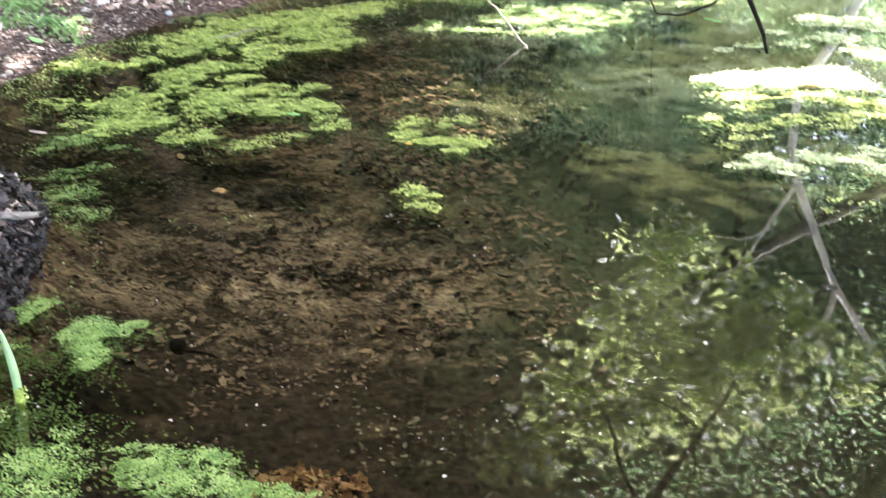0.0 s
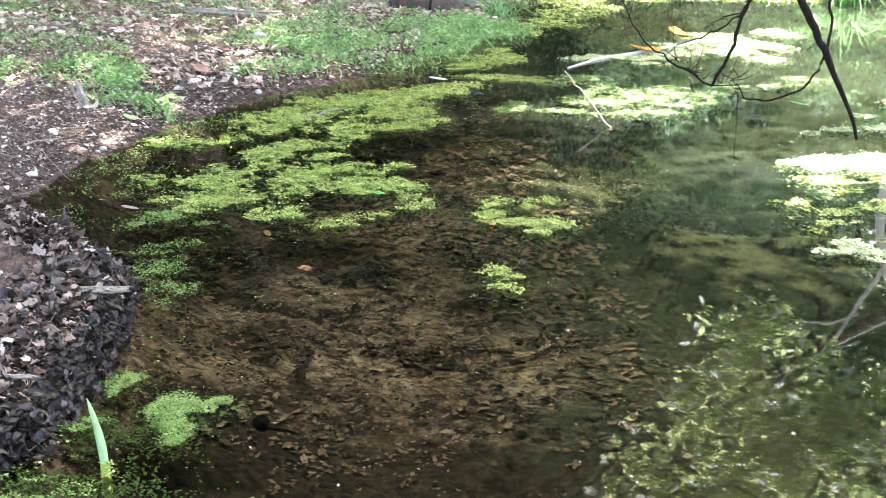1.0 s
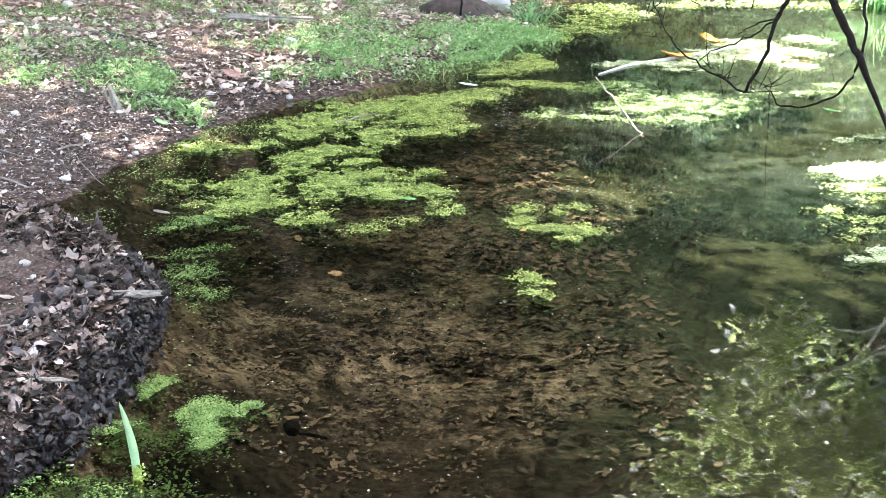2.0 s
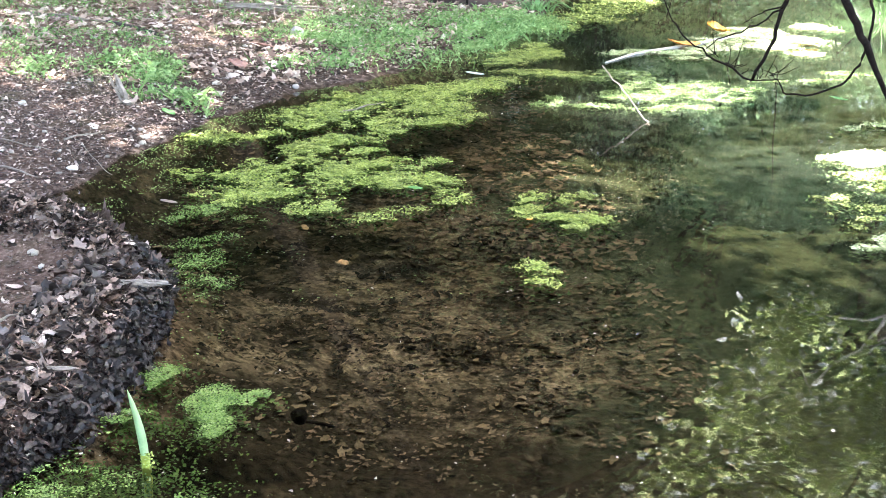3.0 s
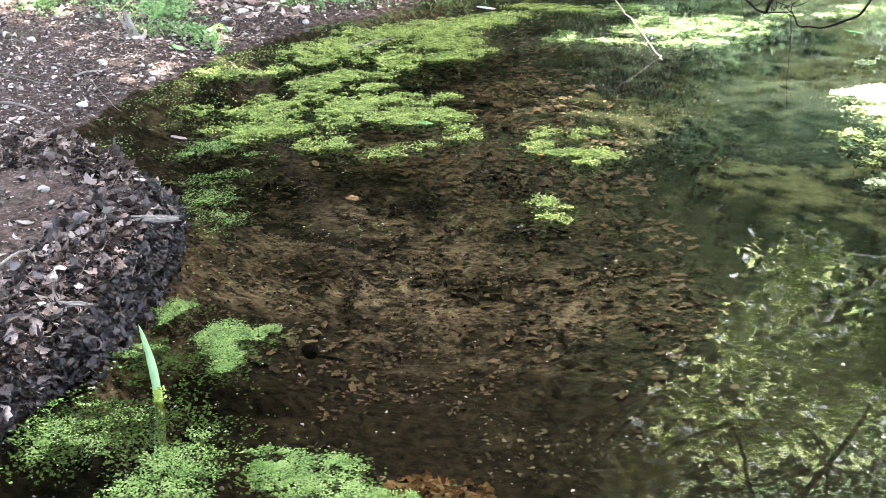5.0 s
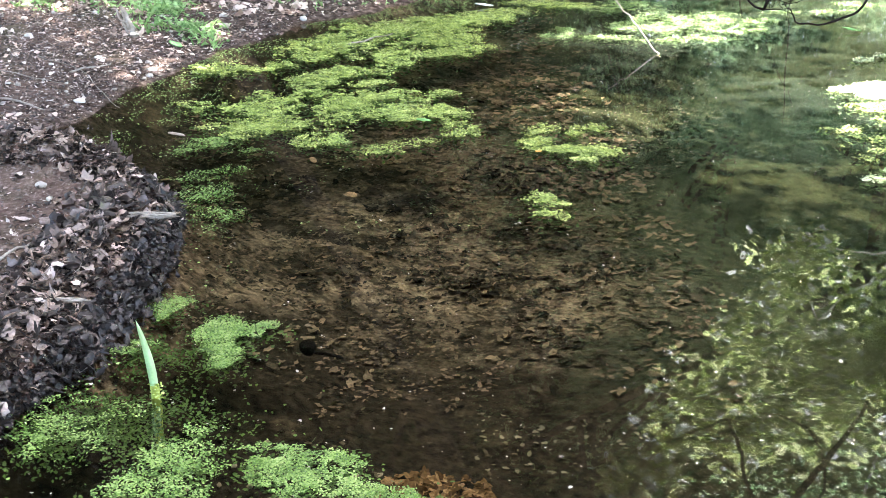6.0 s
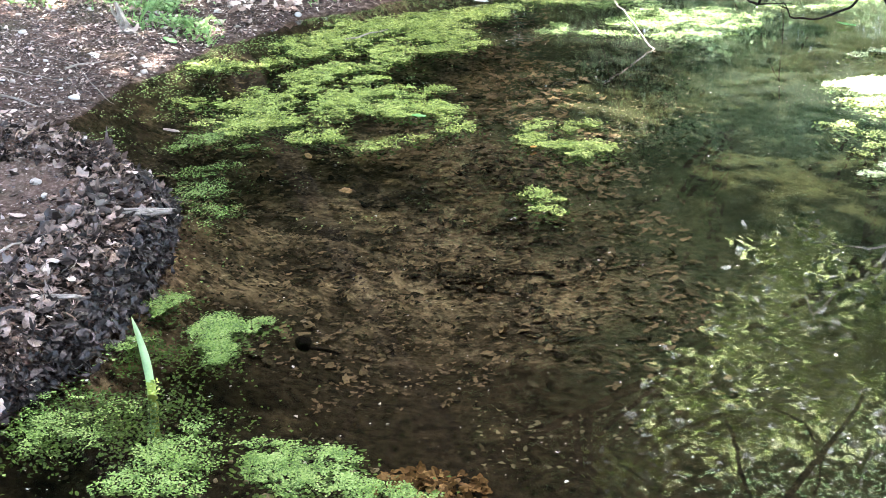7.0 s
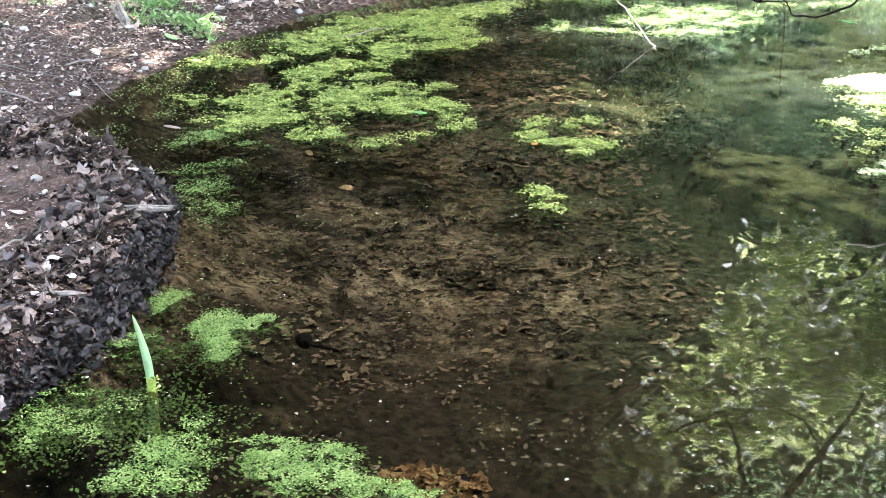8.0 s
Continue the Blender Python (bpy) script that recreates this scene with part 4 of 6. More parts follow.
def herbs(name, spots, seed, label, height=0.09, leaf=0.03, wade=0.12):
    """Low broad-leaved herbs and grass: stalk-less leaves on short tufts, strewn in drifts."""
    r = np.random.default_rng(seed)
    pts = []
    for cx, cy, rx, ry, n in spots:
        a, q = r.uniform(0, 6.28, n), np.sqrt(r.uniform(0, 1, n))
        pts.append(np.stack([cx + rx * q * np.cos(a), cy + ry * q * np.sin(a)], 1))
    xy = np.concatenate(pts)
    xy = xy[(shore_distance(xy[:, 0], xy[:, 1]) < wade) & (0.55 * value_noise(xy[:, 0], xy[:, 1], 0.3, seed) + 0.45 * value_noise(xy[:, 0], xy[:, 1], 0.09, seed + 1) > 0.44)]
    each = 7
    xy = np.repeat(xy, each, 0)
    n = len(xy)
    xy = xy + r.normal(0, 0.06, (n, 2))
    z = np.maximum(ground_height(xy[:, 0], xy[:, 1]), 0) + r.uniform(0.01, height, n)
    v, f = leaves(np.stack([xy[:, 0], xy[:, 1], z], 1), r.uniform(0.5, 1.3, n) * leaf, r.uniform(0, 6.28, n), r.normal(0, 0.6, n), r.normal(0, 0.4, n), r.normal(0.1, 0.3, n), 0.6, seed)
    blades = n // 6
    bx = xy[:blades * 6:6]
    base = np.stack([bx[:, 0], bx[:, 1], np.maximum(ground_height(bx[:, 0], bx[:, 1]), 0) - 0.005], 1)
    lean = np.stack([r.normal(0, 0.4, blades), r.normal(0, 0.4, blades), np.ones(blades)], 1) * r.uniform(0.5, 1.5, blades)[:, None] * height
    side = np.stack([r.normal(0, 1, blades), r.normal(0, 1, blades), np.zeros(blades)], 1)
    side *= 0.0035 / (np.linalg.norm(side, axis=1)[:, None] + 1e-6)
    bv = np.stack([base - side, base + side, base + lean * 0.6 + side * 0.8 + [0, 0, 0], base + lean + np.stack([lean[:, 0], lean[:, 1], -0.3 * np.abs(lean[:, 0])], 1) * 0.4], 1)
    bf = np.stack([np.stack([np.arange(blades) * 4, np.arange(blades) * 4 + 1, np.arange(blades) * 4 + 2], 1), np.stack([np.arange(blades) * 4, np.arange(blades) * 4 + 2, np.arange(blades) * 4 + 3], 1)], 1).reshape(-1, 3) + len(v)
    ob = mesh_object(name, np.concatenate([v, bv.reshape(-1, 3)]), np.concatenate([f, bf]), HERB)
    return tagged(ob, label, "herbs", kind="stuff")


herbs("herb_tuft", [(-2.1, 8.6, 0.32, 0.45, 300), (-2.45, 8.5, 0.3, 0.3, 160), (-1.72, 8.0, 0.2, 0.3, 110), (-1.5, 7.75, 0.12, 0.18, 50)], 51, "fresh green leafy herbs on the mud beside the stub", 0.08, 0.036)
herbs("shore_herbs", [(-0.45, 9.5, 0.5, 0.6, 220), (0.1, 10.7, 0.55, 0.6, 300), (0.5, 11.5, 0.5, 0.5, 240), (-0.95, 9.1, 0.25, 0.3, 60), (-0.7, 10.2, 0.4, 0.4, 110), (0.45, 10.6, 0.3, 0.6, 260), (0.75, 11.4, 0.35, 0.5, 240), (0.1, 9.8, 0.3, 0.4, 120)], 52, "pale green herbs and grass crowding the water's edge", 0.08, 0.032, 0.4)
herbs("bank_herbs", [(-2.8, 9.4, 0.8, 0.9, 360), (-1.6, 12.2, 1.0, 1.0, 400), (-0.4, 12.5, 0.7, 1.2, 420), (-2.9, 11.5, 1.0, 1.2, 400), (-1.2, 10.6, 0.7, 0.7, 230), (-0.6, 10.8, 0.5, 0.8, 280), (-3.8, 10.5, 0.6, 1.6, 220), (0.6, 13.8, 0.8, 0.9, 300)], 53, "thin green herbs and grass among dead leaves on the bank", 0.05, 0.026)


# ---- trees ----
def crown_points(count, clumps, centre, radius, r, low=0.35):
    """Leaf places in uneven clumps through a crown."""
    a, u = r.uniform(0, 6.28, clumps), r.uniform(-low, 1, clumps)
    q = r.uniform(0.45, 1, clumps) ** 0.6
    ring = np.sqrt(np.maximum(1 - u**2, 0)) * q
    mid = np.stack([ring * np.cos(a) * radius[0], ring * np.sin(a) * radius[1], u * q * radius[2]], 1) + centre
    pick = r.integers(0, clumps, count)
    return mid[pick] + r.normal(0, 1, (count, 3)) * np.array([0.2, 0.2, 0.11]) * np.array(radius) * r.uniform(0.5, 1.2, clumps)[pick][:, None], mid


def tree(name, height, crown, count, leaf, seed, label, bark=None, base=0.16, lean=(0, 0), low=0.35, leafage=None):
    r = np.random.default_rng(seed)
    root = new(name)
    top = np.array([lean[0], lean[1], height * 0.8])
    trunk = [(0, 0, -0.15), tuple(top * 0.3 + r.normal(0, 0.08, 3)), tuple(top * 0.6 + r.normal(0, 0.12, 3)), tuple(top)]
    v, f = tube(trunk, [base * 1.25, base * 0.9, base * 0.65, base * 0.2], 10, 0.02, seed)
    mesh_object("trunk", v, f, bark or BARK, root, True)
    centre = np.array([lean[0] * 0.8, lean[1] * 0.8, height - crown[2] * 0.75])
    pts, mid = crown_points(count, 60, centre, crown, r, low)
    for goal in mid[::7]:
        start = np.array([lean[0], lean[1], height * 0.8]) * np.clip(goal[2] / height * 0.8, 0.2, 0.95)
        way = start * 0.5 + goal * 0.5 + [0, 0, 0.15 * height * 0.3]
        v, f = tube([start, way, goal], [base * 0.35, base * 0.2, base * 0.05], 6, 0.02, seed)
        mesh_object("limb", v, f, bark or BARK, root, True)
    v, f = rhombs(pts, r.uniform(0.6, 1.3, count) * leaf, seed)
    mesh_object("crown", v, f, leafage or WOODLAND_LEAF, root)
    return tagged(root, label, "tree", "woodland trees")


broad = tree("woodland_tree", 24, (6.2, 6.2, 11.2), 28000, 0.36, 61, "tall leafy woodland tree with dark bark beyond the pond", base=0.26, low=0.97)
slim = tree("woodland_tree", 10, (3.0, 3.0, 5.2), 13000, 0.22, 62, "slim leafy woodland tree with dark bark", base=0.11, lean=(0.6, 0.3), low=0.8)
light_broad = tree("woodland_tree", 24, (6.2, 6.2, 11.2), 42000, 0.36, 64, "tall woodland tree beyond the pond, leaves lightened as if sunlit", base=0.26, low=0.97, leafage=LIT_FOLIAGE)
broad.matrix_basis = pose(-7.5, 24, 0.3)
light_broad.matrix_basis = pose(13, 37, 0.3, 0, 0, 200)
slim.matrix_basis = pose(-3.6, 28.5, 0.3)
for x, y, turn, which in itertools.chain(
    [(-2.5, 31, 40, 0), (7.6, 33.5, 140, 0), (-5.2, 27, 35, 1), (-6.4, 36.5, 160, 0), (-0.5, 38, 100, 0), (5.5, 40, 100, 0), (13.5, 24, 20, 1), (19, 20, 300, 0), (-13, 18, 150, 0), (-8, 14.5, 80, 1), (-14, 9, 10, 0), (-9, 4, 250, 1), (-11, -5, 60, 0), (-3, -11, 130, 0), (5, -11, 320, 0)],
    [(14, -4, 45, 0), (-5.5, 21.5, 10, 1), (-8, 32, 20, 0), (20, 29, 15, 0), (-16, 28, 99, 0), (0.5, 50, 10, 0), (9.5, 49, 60, 0), (-10, 46, 140, 0), (24, 40, 33, 0), (9.5, 42, 80, 0), (17, 43, 250, 0), (2.4, 33.5, 70, 0), (-5, 50, 300, 0), (19, 52, 222, 0)],
):
    # far trees on the right get the leaf colour lightened as if sunlit
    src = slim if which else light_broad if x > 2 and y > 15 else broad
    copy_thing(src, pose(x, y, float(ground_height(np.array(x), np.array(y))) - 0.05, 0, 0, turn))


def shrub(seed, label, wide, tall, count, leaf, mat):
    r = np.random.default_rng(seed)
    root = new("shrub")
    pts, mid = crown_points(count, 44, np.array([0, 0, tall * 0.48]), (wide, wide, tall * 0.52), r, 0.95)
    for goal in mid[::5]:
        v, f = tube([(0, 0, -0.1), tuple(goal * [0.4, 0.4, 0.6]), tuple(goal)], [0.035, 0.022, 0.006], 5, 0.01, seed)
        mesh_object("stem", v, f, BARK, root, True)
    pts = pts[pts[:, 2] > 0.02]
    v, f = rhombs(pts, r.uniform(0.6, 1.3, len(pts)) * leaf, seed)
    mesh_object("foliage", v, f, mat, root)
    return tagged(root, label, "shrub", "shrubs on the far shore")


bush = shrub(66, "dense green shrub on the far shore", 1.5, 2.5, 7000, 0.1, LIT_FOLIAGE)
thicket = shrub(67, "tall dense shrub in the woodland edge", 2.6, 5.2, 16000, 0.115, LIT_FOLIAGE)
dark_bush = shrub(68, "dense shrub under the trees, in the darker leaf colour", 1.5, 2.5, 7000, 0.1, WOODLAND_LEAF)
dark_thicket = shrub(69, "tall shrub under the trees, in the darker leaf colour", 2.6, 5.2, 16000, 0.115, WOODLAND_LEAF)
dark_bush.matrix_basis = pose(1.0, 20.4, 0)
dark_thicket.matrix_basis = pose(2.4, 23.2, 0.2)
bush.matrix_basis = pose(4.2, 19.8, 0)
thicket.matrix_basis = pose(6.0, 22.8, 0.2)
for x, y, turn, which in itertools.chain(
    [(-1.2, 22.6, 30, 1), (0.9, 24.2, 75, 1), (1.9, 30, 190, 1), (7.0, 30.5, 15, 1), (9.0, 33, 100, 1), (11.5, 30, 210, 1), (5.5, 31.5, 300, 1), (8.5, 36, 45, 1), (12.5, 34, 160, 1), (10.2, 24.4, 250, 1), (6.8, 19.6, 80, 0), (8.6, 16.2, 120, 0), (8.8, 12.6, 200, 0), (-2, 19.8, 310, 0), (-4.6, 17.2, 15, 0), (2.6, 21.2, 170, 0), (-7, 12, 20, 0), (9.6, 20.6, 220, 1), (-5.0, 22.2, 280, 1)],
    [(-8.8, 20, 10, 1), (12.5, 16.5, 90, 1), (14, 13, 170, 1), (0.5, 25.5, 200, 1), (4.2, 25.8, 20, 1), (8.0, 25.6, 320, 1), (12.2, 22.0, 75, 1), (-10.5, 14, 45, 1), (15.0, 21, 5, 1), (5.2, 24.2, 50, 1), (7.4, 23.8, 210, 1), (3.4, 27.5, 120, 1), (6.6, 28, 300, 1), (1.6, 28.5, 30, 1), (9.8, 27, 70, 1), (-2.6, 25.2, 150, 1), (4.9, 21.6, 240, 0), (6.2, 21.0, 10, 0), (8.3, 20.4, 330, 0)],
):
    # darker leaf colour left of x = 3, the sunlit-looking one right of it
    copy_thing(((dark_bush, dark_thicket) if x < 3.0 else (bush, thicket))[which], pose(x, y, float(ground_height(np.array(x), np.array(y))) - 0.03, 0, 0, turn))

# unseen trees added to cast shade; the first also carries the dead limb that hangs into view
leaning = tree("leaning_tree", 10.5, (1.4, 1.6, 2.0), 12000, 0.2, 71, "unseen tree added to hold the dark dead limb and shade the water", base=0.2, lean=(-6.1, 2.0))
over = tree("leaning_tree", 11.4, (2.6, 4.0, 2.3), 36000, 0.2, 73, "big unseen leafy tree added to shade the near water", base=0.24, lean=(6.4, -2.0))
over.matrix_basis = pose(-5.6, 10.6, 0.25)
# added over the camera only to shade the sunlit ground there
behind = tree("leaning_tree", 10.6, (4.6, 3.0, 1.6), 14000, 0.2, 76, "unseen leafy tree added to shade the ground round the camera", base=0.22, lean=(-2.6, 6.6))
behind.matrix_basis = pose(3.2, -5.5, 0.2)
# two more crowns out of view, set to shade the upper bank and far water
beyond = tree("leaning_tree", 11.6, (3.2, 3.6, 2.4), 20000, 0.2, 74, "unseen leafy tree added to shade the upper bank", base=0.22, lean=(5.5, -3.9))
beyond.matrix_basis = pose(-4.4, 19.6, 0.2)
across = tree("leaning_tree", 11.8, (2.2, 3.6, 2.2), 6500, 0.16, 75, "unseen leafy tree added to shade the far water", base=0.12, lean=(-13.6, 3.1))
across.matrix_basis = pose(12.5, 14.7, 0.3)
BASE = np.array([7.8, 6.5, 0.05])
leaning.matrix_basis = Matrix.Translation(BASE)


def dead_limb(name, points, radii):
    v, f = tube(np.array(points) - BASE, [q * 0.62 for q in radii], 7, 0.004, len(points))
    mesh_object(name, v, f, DARK_TWIG, leaning, True)


dead_limb("limb", [(4.9, 7.9, 6.0), (3.4, 6.8, 4.6), (2.0, 5.2, 3.0), (1.35, 4.5, 2.0), (1.29, 4.42, 1.4), (1.35, 4.40, 1.14), (1.42, 4.38, 1.01), (1.46, 4.36, 0.93), (1.54, 4.34, 0.76), (1.58, 4.32, 0.64)], (0.06, 0.05, 0.04, 0.032, 0.027, 0.024, 0.022, 0.02, 0.013, 0.009))
dead_limb("twig", [(1.33, 4.45, 1.8), (1.41, 4.38, 1.36), (1.45, 4.37, 1.15), (1.47, 4.36, 1.03), (1.46, 4.37, 0.92), (1.42, 4.38, 0.83), (1.34, 4.41, 0.77), (1.22, 4.44, 0.75), (1.18, 4.45, 0.81)], (0.014, 0.012, 0.009, 0.008, 0.0075, 0.007, 0.006, 0.005, 0.003))
dead_limb("twig", [(1.33, 4.46, 1.9), (1.27, 4.43, 1.3), (1.23, 4.44, 1.14), (1.18, 4.45, 1.05), (1.16, 4.45, 0.95), (1.10, 4.47, 0.80)], (0.022, 0.017, 0.014, 0.0125, 0.0105, 0.008))
dead_limb("twig", [(1.10, 4.47, 0.80), (0.97, 4.50, 0.87), (0.88, 4.52, 0.93), (0.82, 4.53, 1.00), (0.76, 4.54, 1.12), (0.74, 4.55, 1.2)], (0.007, 0.0055, 0.005, 0.004, 0.003, 0.002))
dead_limb("twig", [(1.18, 4.45, 1.05), (1.08, 4.48, 0.98), (0.97, 4.50, 0.94), (0.93, 4.51, 0.90)], (0.006, 0.0045, 0.003, 0.002))
dead_limb("twig", [(1.18, 4.45, 1.06), (1.11, 4.47, 1.04), (1.06, 4.48, 1.00)], (0.005, 0.0035, 0.002))
dead_limb("twig", [(1.10, 4.47, 0.80), (1.17, 4.45, 0.81), (1.20, 4.44, 0.78)], (0.004, 0.003, 0.0018))
dead_limb("twig", [(1.16, 4.45, 1.7), (0.93, 4.50, 1.3), (0.88, 4.52, 1.14), (0.93, 4.51, 1.10)], (0.008, 0.005, 0.004, 0.003))
dead_limb("twig", [(1.20, 4.45, 1.5), (1.11, 4.47, 1.2), (1.10, 4.47, 1.09)], (0.008, 0.005, 0.003))
for k in range(34):
    start = np.array([1.10, 4.47, 0.80]) + rng.uniform(0, 1) * np.array([0.09, -0.02, 0.03]) if k % 2 else np.array([1.10, 4.47, 0.8]) + rng.uniform(0, 0.5) * np.array([-0.3, 0.06, 0.2])
    if k > 26:
        start = np.array([0.80, 4.53, 1.02]) + rng.uniform(-0.06, 0.06, 3)
    go = rng.normal(0, 0.045, 3) + [0, 0, 0.03]
    v, f = tube([start - BASE, start + go * 0.5 + rng.normal(0, 0.008, 3) - BASE, start + go - BASE], (0.0016, 0.0012, 0.0007), 4)
    mesh_object("twig", v, f, DARK_TWIG, leaning, True)


# ---- the pale tree across the water, and the leafy boughs that the pond mirrors ----
def along(points, count, r):
    pts = np.asarray(points, float)
    at = r.uniform(0, len(pts) - 1, count)
    return np.stack([np.interp(at, range(len(pts)), pts[:, k]) for k in range(3)], 1)


pale = tagged(new("pale_tree"), "thin pale-barked tree with leafy boughs leaning over the pond", "tree")
PALE_BASE = np.array([5.7, 12.3, -0.05])
pale.matrix_basis = Matrix.Translation(PALE_BASE)


def pale_bough(name, points, radii, bark, seed):
    v, f = tube(np.array(points) - PALE_BASE, radii, 8, 0.006, seed)
    return mesh_object(name, v, f, bark, pale, True)


def fine_leaves(bough, points):
    """Small leaves hanging thickly along a far bough."""
    r = np.random.default_rng(98)
    count = 1700
    where = along(points[1:], count, r) + r.normal(0, 0.3, (count, 3))
    where[: count // 2] += np.array([0.3, -0.2, -0.55]) * r.uniform(0, 1.4, (count // 2, 1))
    v, f = leaves(where - PALE_BASE, r.uniform(0.045, 0.085, count), r.uniform(0, 6.28, count), r.normal(0, 0.6, count), r.normal(0, 0.3, count), r.normal(0.15, 0.2, count), 0.72, 103)
    mesh_object("foliage", v, f, LIT_FOLIAGE, bough, True)
    v, f = leaves(where[::9] - PALE_BASE + r.normal(0, 0.05, where[::9].shape), r.uniform(0.045, 0.08, len(where[::9])), r.uniform(0, 6.28, len(where[::9])), r.normal(0, 0.6, len(where[::9])), r.normal(0, 0.3, len(where[::9])), r.normal(0.15, 0.2, len(where[::9])), 0.72, 104)
    mesh_object("pale_leaves", v, f, GLINT_LEAF, bough, True)


pale_bough("trunk", [(5.7, 12.3, -0.6), (5.25, 12.0, 0.5), (4.5, 11.55, 1.41), (4.50, 11.45, 2.01), (4.82, 11.32, 2.78), (5.01, 11.24, 3.23), (5.53, 11.00, 4.05), (5.96, 10.77, 4.83), (6.4, 10.6, 6.2)], (0.055, 0.047, 0.044, 0.042, 0.038, 0.035, 0.032, 0.028, 0.012), PALE_BARK, 80)
pale_bough("limb", [(5.01, 11.24, 3.22), (4.86, 10.98, 3.4), (4.52, 11.12, 3.86), (4.35, 11.19, 4.48), (4.22, 11.24, 5.03), (4.15, 11.26, 5.57)], (0.035, 0.032, 0.028, 0.024, 0.018, 0.01), PALE_BARK, 81)
pale_bough("limb", [(4.57, 11.42, 2.18), (4.24, 11.45, 2.81), (4.02, 11.53, 3.20)], (0.025, 0.018, 0.008), PALE_BARK, 82)
pale_bough("limb", [(5.01, 11.24, 3.22), (4.4, 10.2, 2.75), (3.93, 9.16, 2.52), (3.6, 8.99, 2.69)], (0.03, 0.024, 0.016, 0.01), BARK, 83)
pale_bough("bough", [(3.55, 9.05, 2.43), (3.08, 8.87, 2.67), (2.81, 8.81, 2.74), (2.39, 8.85, 2.69), (1.98, 8.7, 2.88), (1.63, 8.55, 3.06), (1.37, 8.43, 3.21), (1.11, 8.32, 3.35)], (0.016, 0.014, 0.012, 0.01, 0.008, 0.006, 0.004, 0.003), BARK, 84)
pale_bough("bough", [(3.59, 9.31, 2.11), (3.13, 9.22, 2.22), (2.85, 9.06, 2.43), (2.79, 9.23, 2.22), (2.67, 9.39, 2.01), (2.42, 9.43, 1.97)], (0.012, 0.01, 0.008, 0.006, 0.004, 0.003), PALE_BARK, 85)
pale_bough("bough", [(3.62, 9.46, 1.93), (3.34, 9.4, 2.0), (3.07, 9.43, 1.96), (2.87, 9.49, 1.89), (2.52, 9.46, 1.93)], (0.009, 0.008, 0.006, 0.005, 0.003), PALE_BARK, 86)
pale_bough("bough", [(3.52, 8.88, 2.65), (3.16, 8.8, 2.75), (2.79, 8.67, 2.91), (2.4, 8.55, 3.06), (2.1, 8.51, 3.11)], (0.012, 0.01, 0.008, 0.006, 0.003), BARK, 87)
FAR_BOUGH = [(5.53, 11.0, 4.05), (4.9, 10.0, 3.6), (4.47, 9.51, 3.55), (4.09, 9.68, 4.01), (3.72, 9.83, 4.54), (3.43, 9.93, 4.6), (2.95, 10.08, 4.62), (2.41, 10.22, 4.72)]
fine_leaves(pale_bough("bough", FAR_BOUGH, (0.02, 0.016, 0.014, 0.011, 0.009, 0.007, 0.005, 0.003), BARK, 88), FAR_BOUGH)

# sprays of broad leaves on the near boughs: where each one sits, and how wide it is
SPRAYS = np.array([(2.57, 9.36, 2.05, 0.2), (2.82, 9.44, 1.95, 0.13), (2.89, 9.3, 2.12, 0.22), (3.08, 9.43, 1.96, 0.13), (2.7, 9.22, 2.23, 0.14), (2.41, 9.24, 2.2, 0.1), (2.66, 9.08, 2.4, 0.2), (2.36, 8.91, 2.61, 0.17), (2.08, 8.82, 2.73, 0.17), (1.89, 8.68, 2.9, 0.21), (1.68, 8.53, 3.09, 0.15), (1.58, 8.4, 3.25, 0.16), (2.39, 8.68, 2.9, 0.24), (2.64, 8.59, 3.01, 0.24), (2.86, 8.68, 2.9, 0.21), (3.08, 8.83, 2.71, 0.2), (3.25, 8.95, 2.56, 0.16), (2.18, 8.49, 3.13, 0.23), (1.98, 8.44, 3.19, 0.16)] + [(1.34, 8.33, 3.34, 0.18), (2.94, 8.56, 3.05, 0.16), (3.27, 8.78, 2.77, 0.13), (2.52, 8.85, 2.69, 0.15), (2.81, 8.93, 2.59, 0.16), (2.2, 9.07, 2.41, 0.08), (2.23, 8.93, 2.59, 0.07), (3.25, 9.11, 2.36, 0.13), (3.44, 9.03, 2.46, 0.15), (3.64, 9.09, 2.39, 0.13), (3.74, 8.98, 2.52, 0.12), (3.36, 8.91, 2.62, 0.16), (3.19, 8.78, 2.77, 0.16), (3.63, 8.76, 2.8, 0.14), (3.86, 8.88, 2.65, 0.1), (4.22, 8.73, 2.84, 0.13), (2.96, 8.62, 2.98, 0.16), (2.77, 8.73, 2.84, 0.15), (3.96, 8.62, 2.97, 0.14), (3.57, 8.61, 2.99, 0.15), (3.33, 9.25, 2.19, 0.1), (3.08, 9.19, 2.26, 0.12), (3.27, 9.02, 2.47, 0.15), (2.86, 9.5, 1.86, 0.09)])
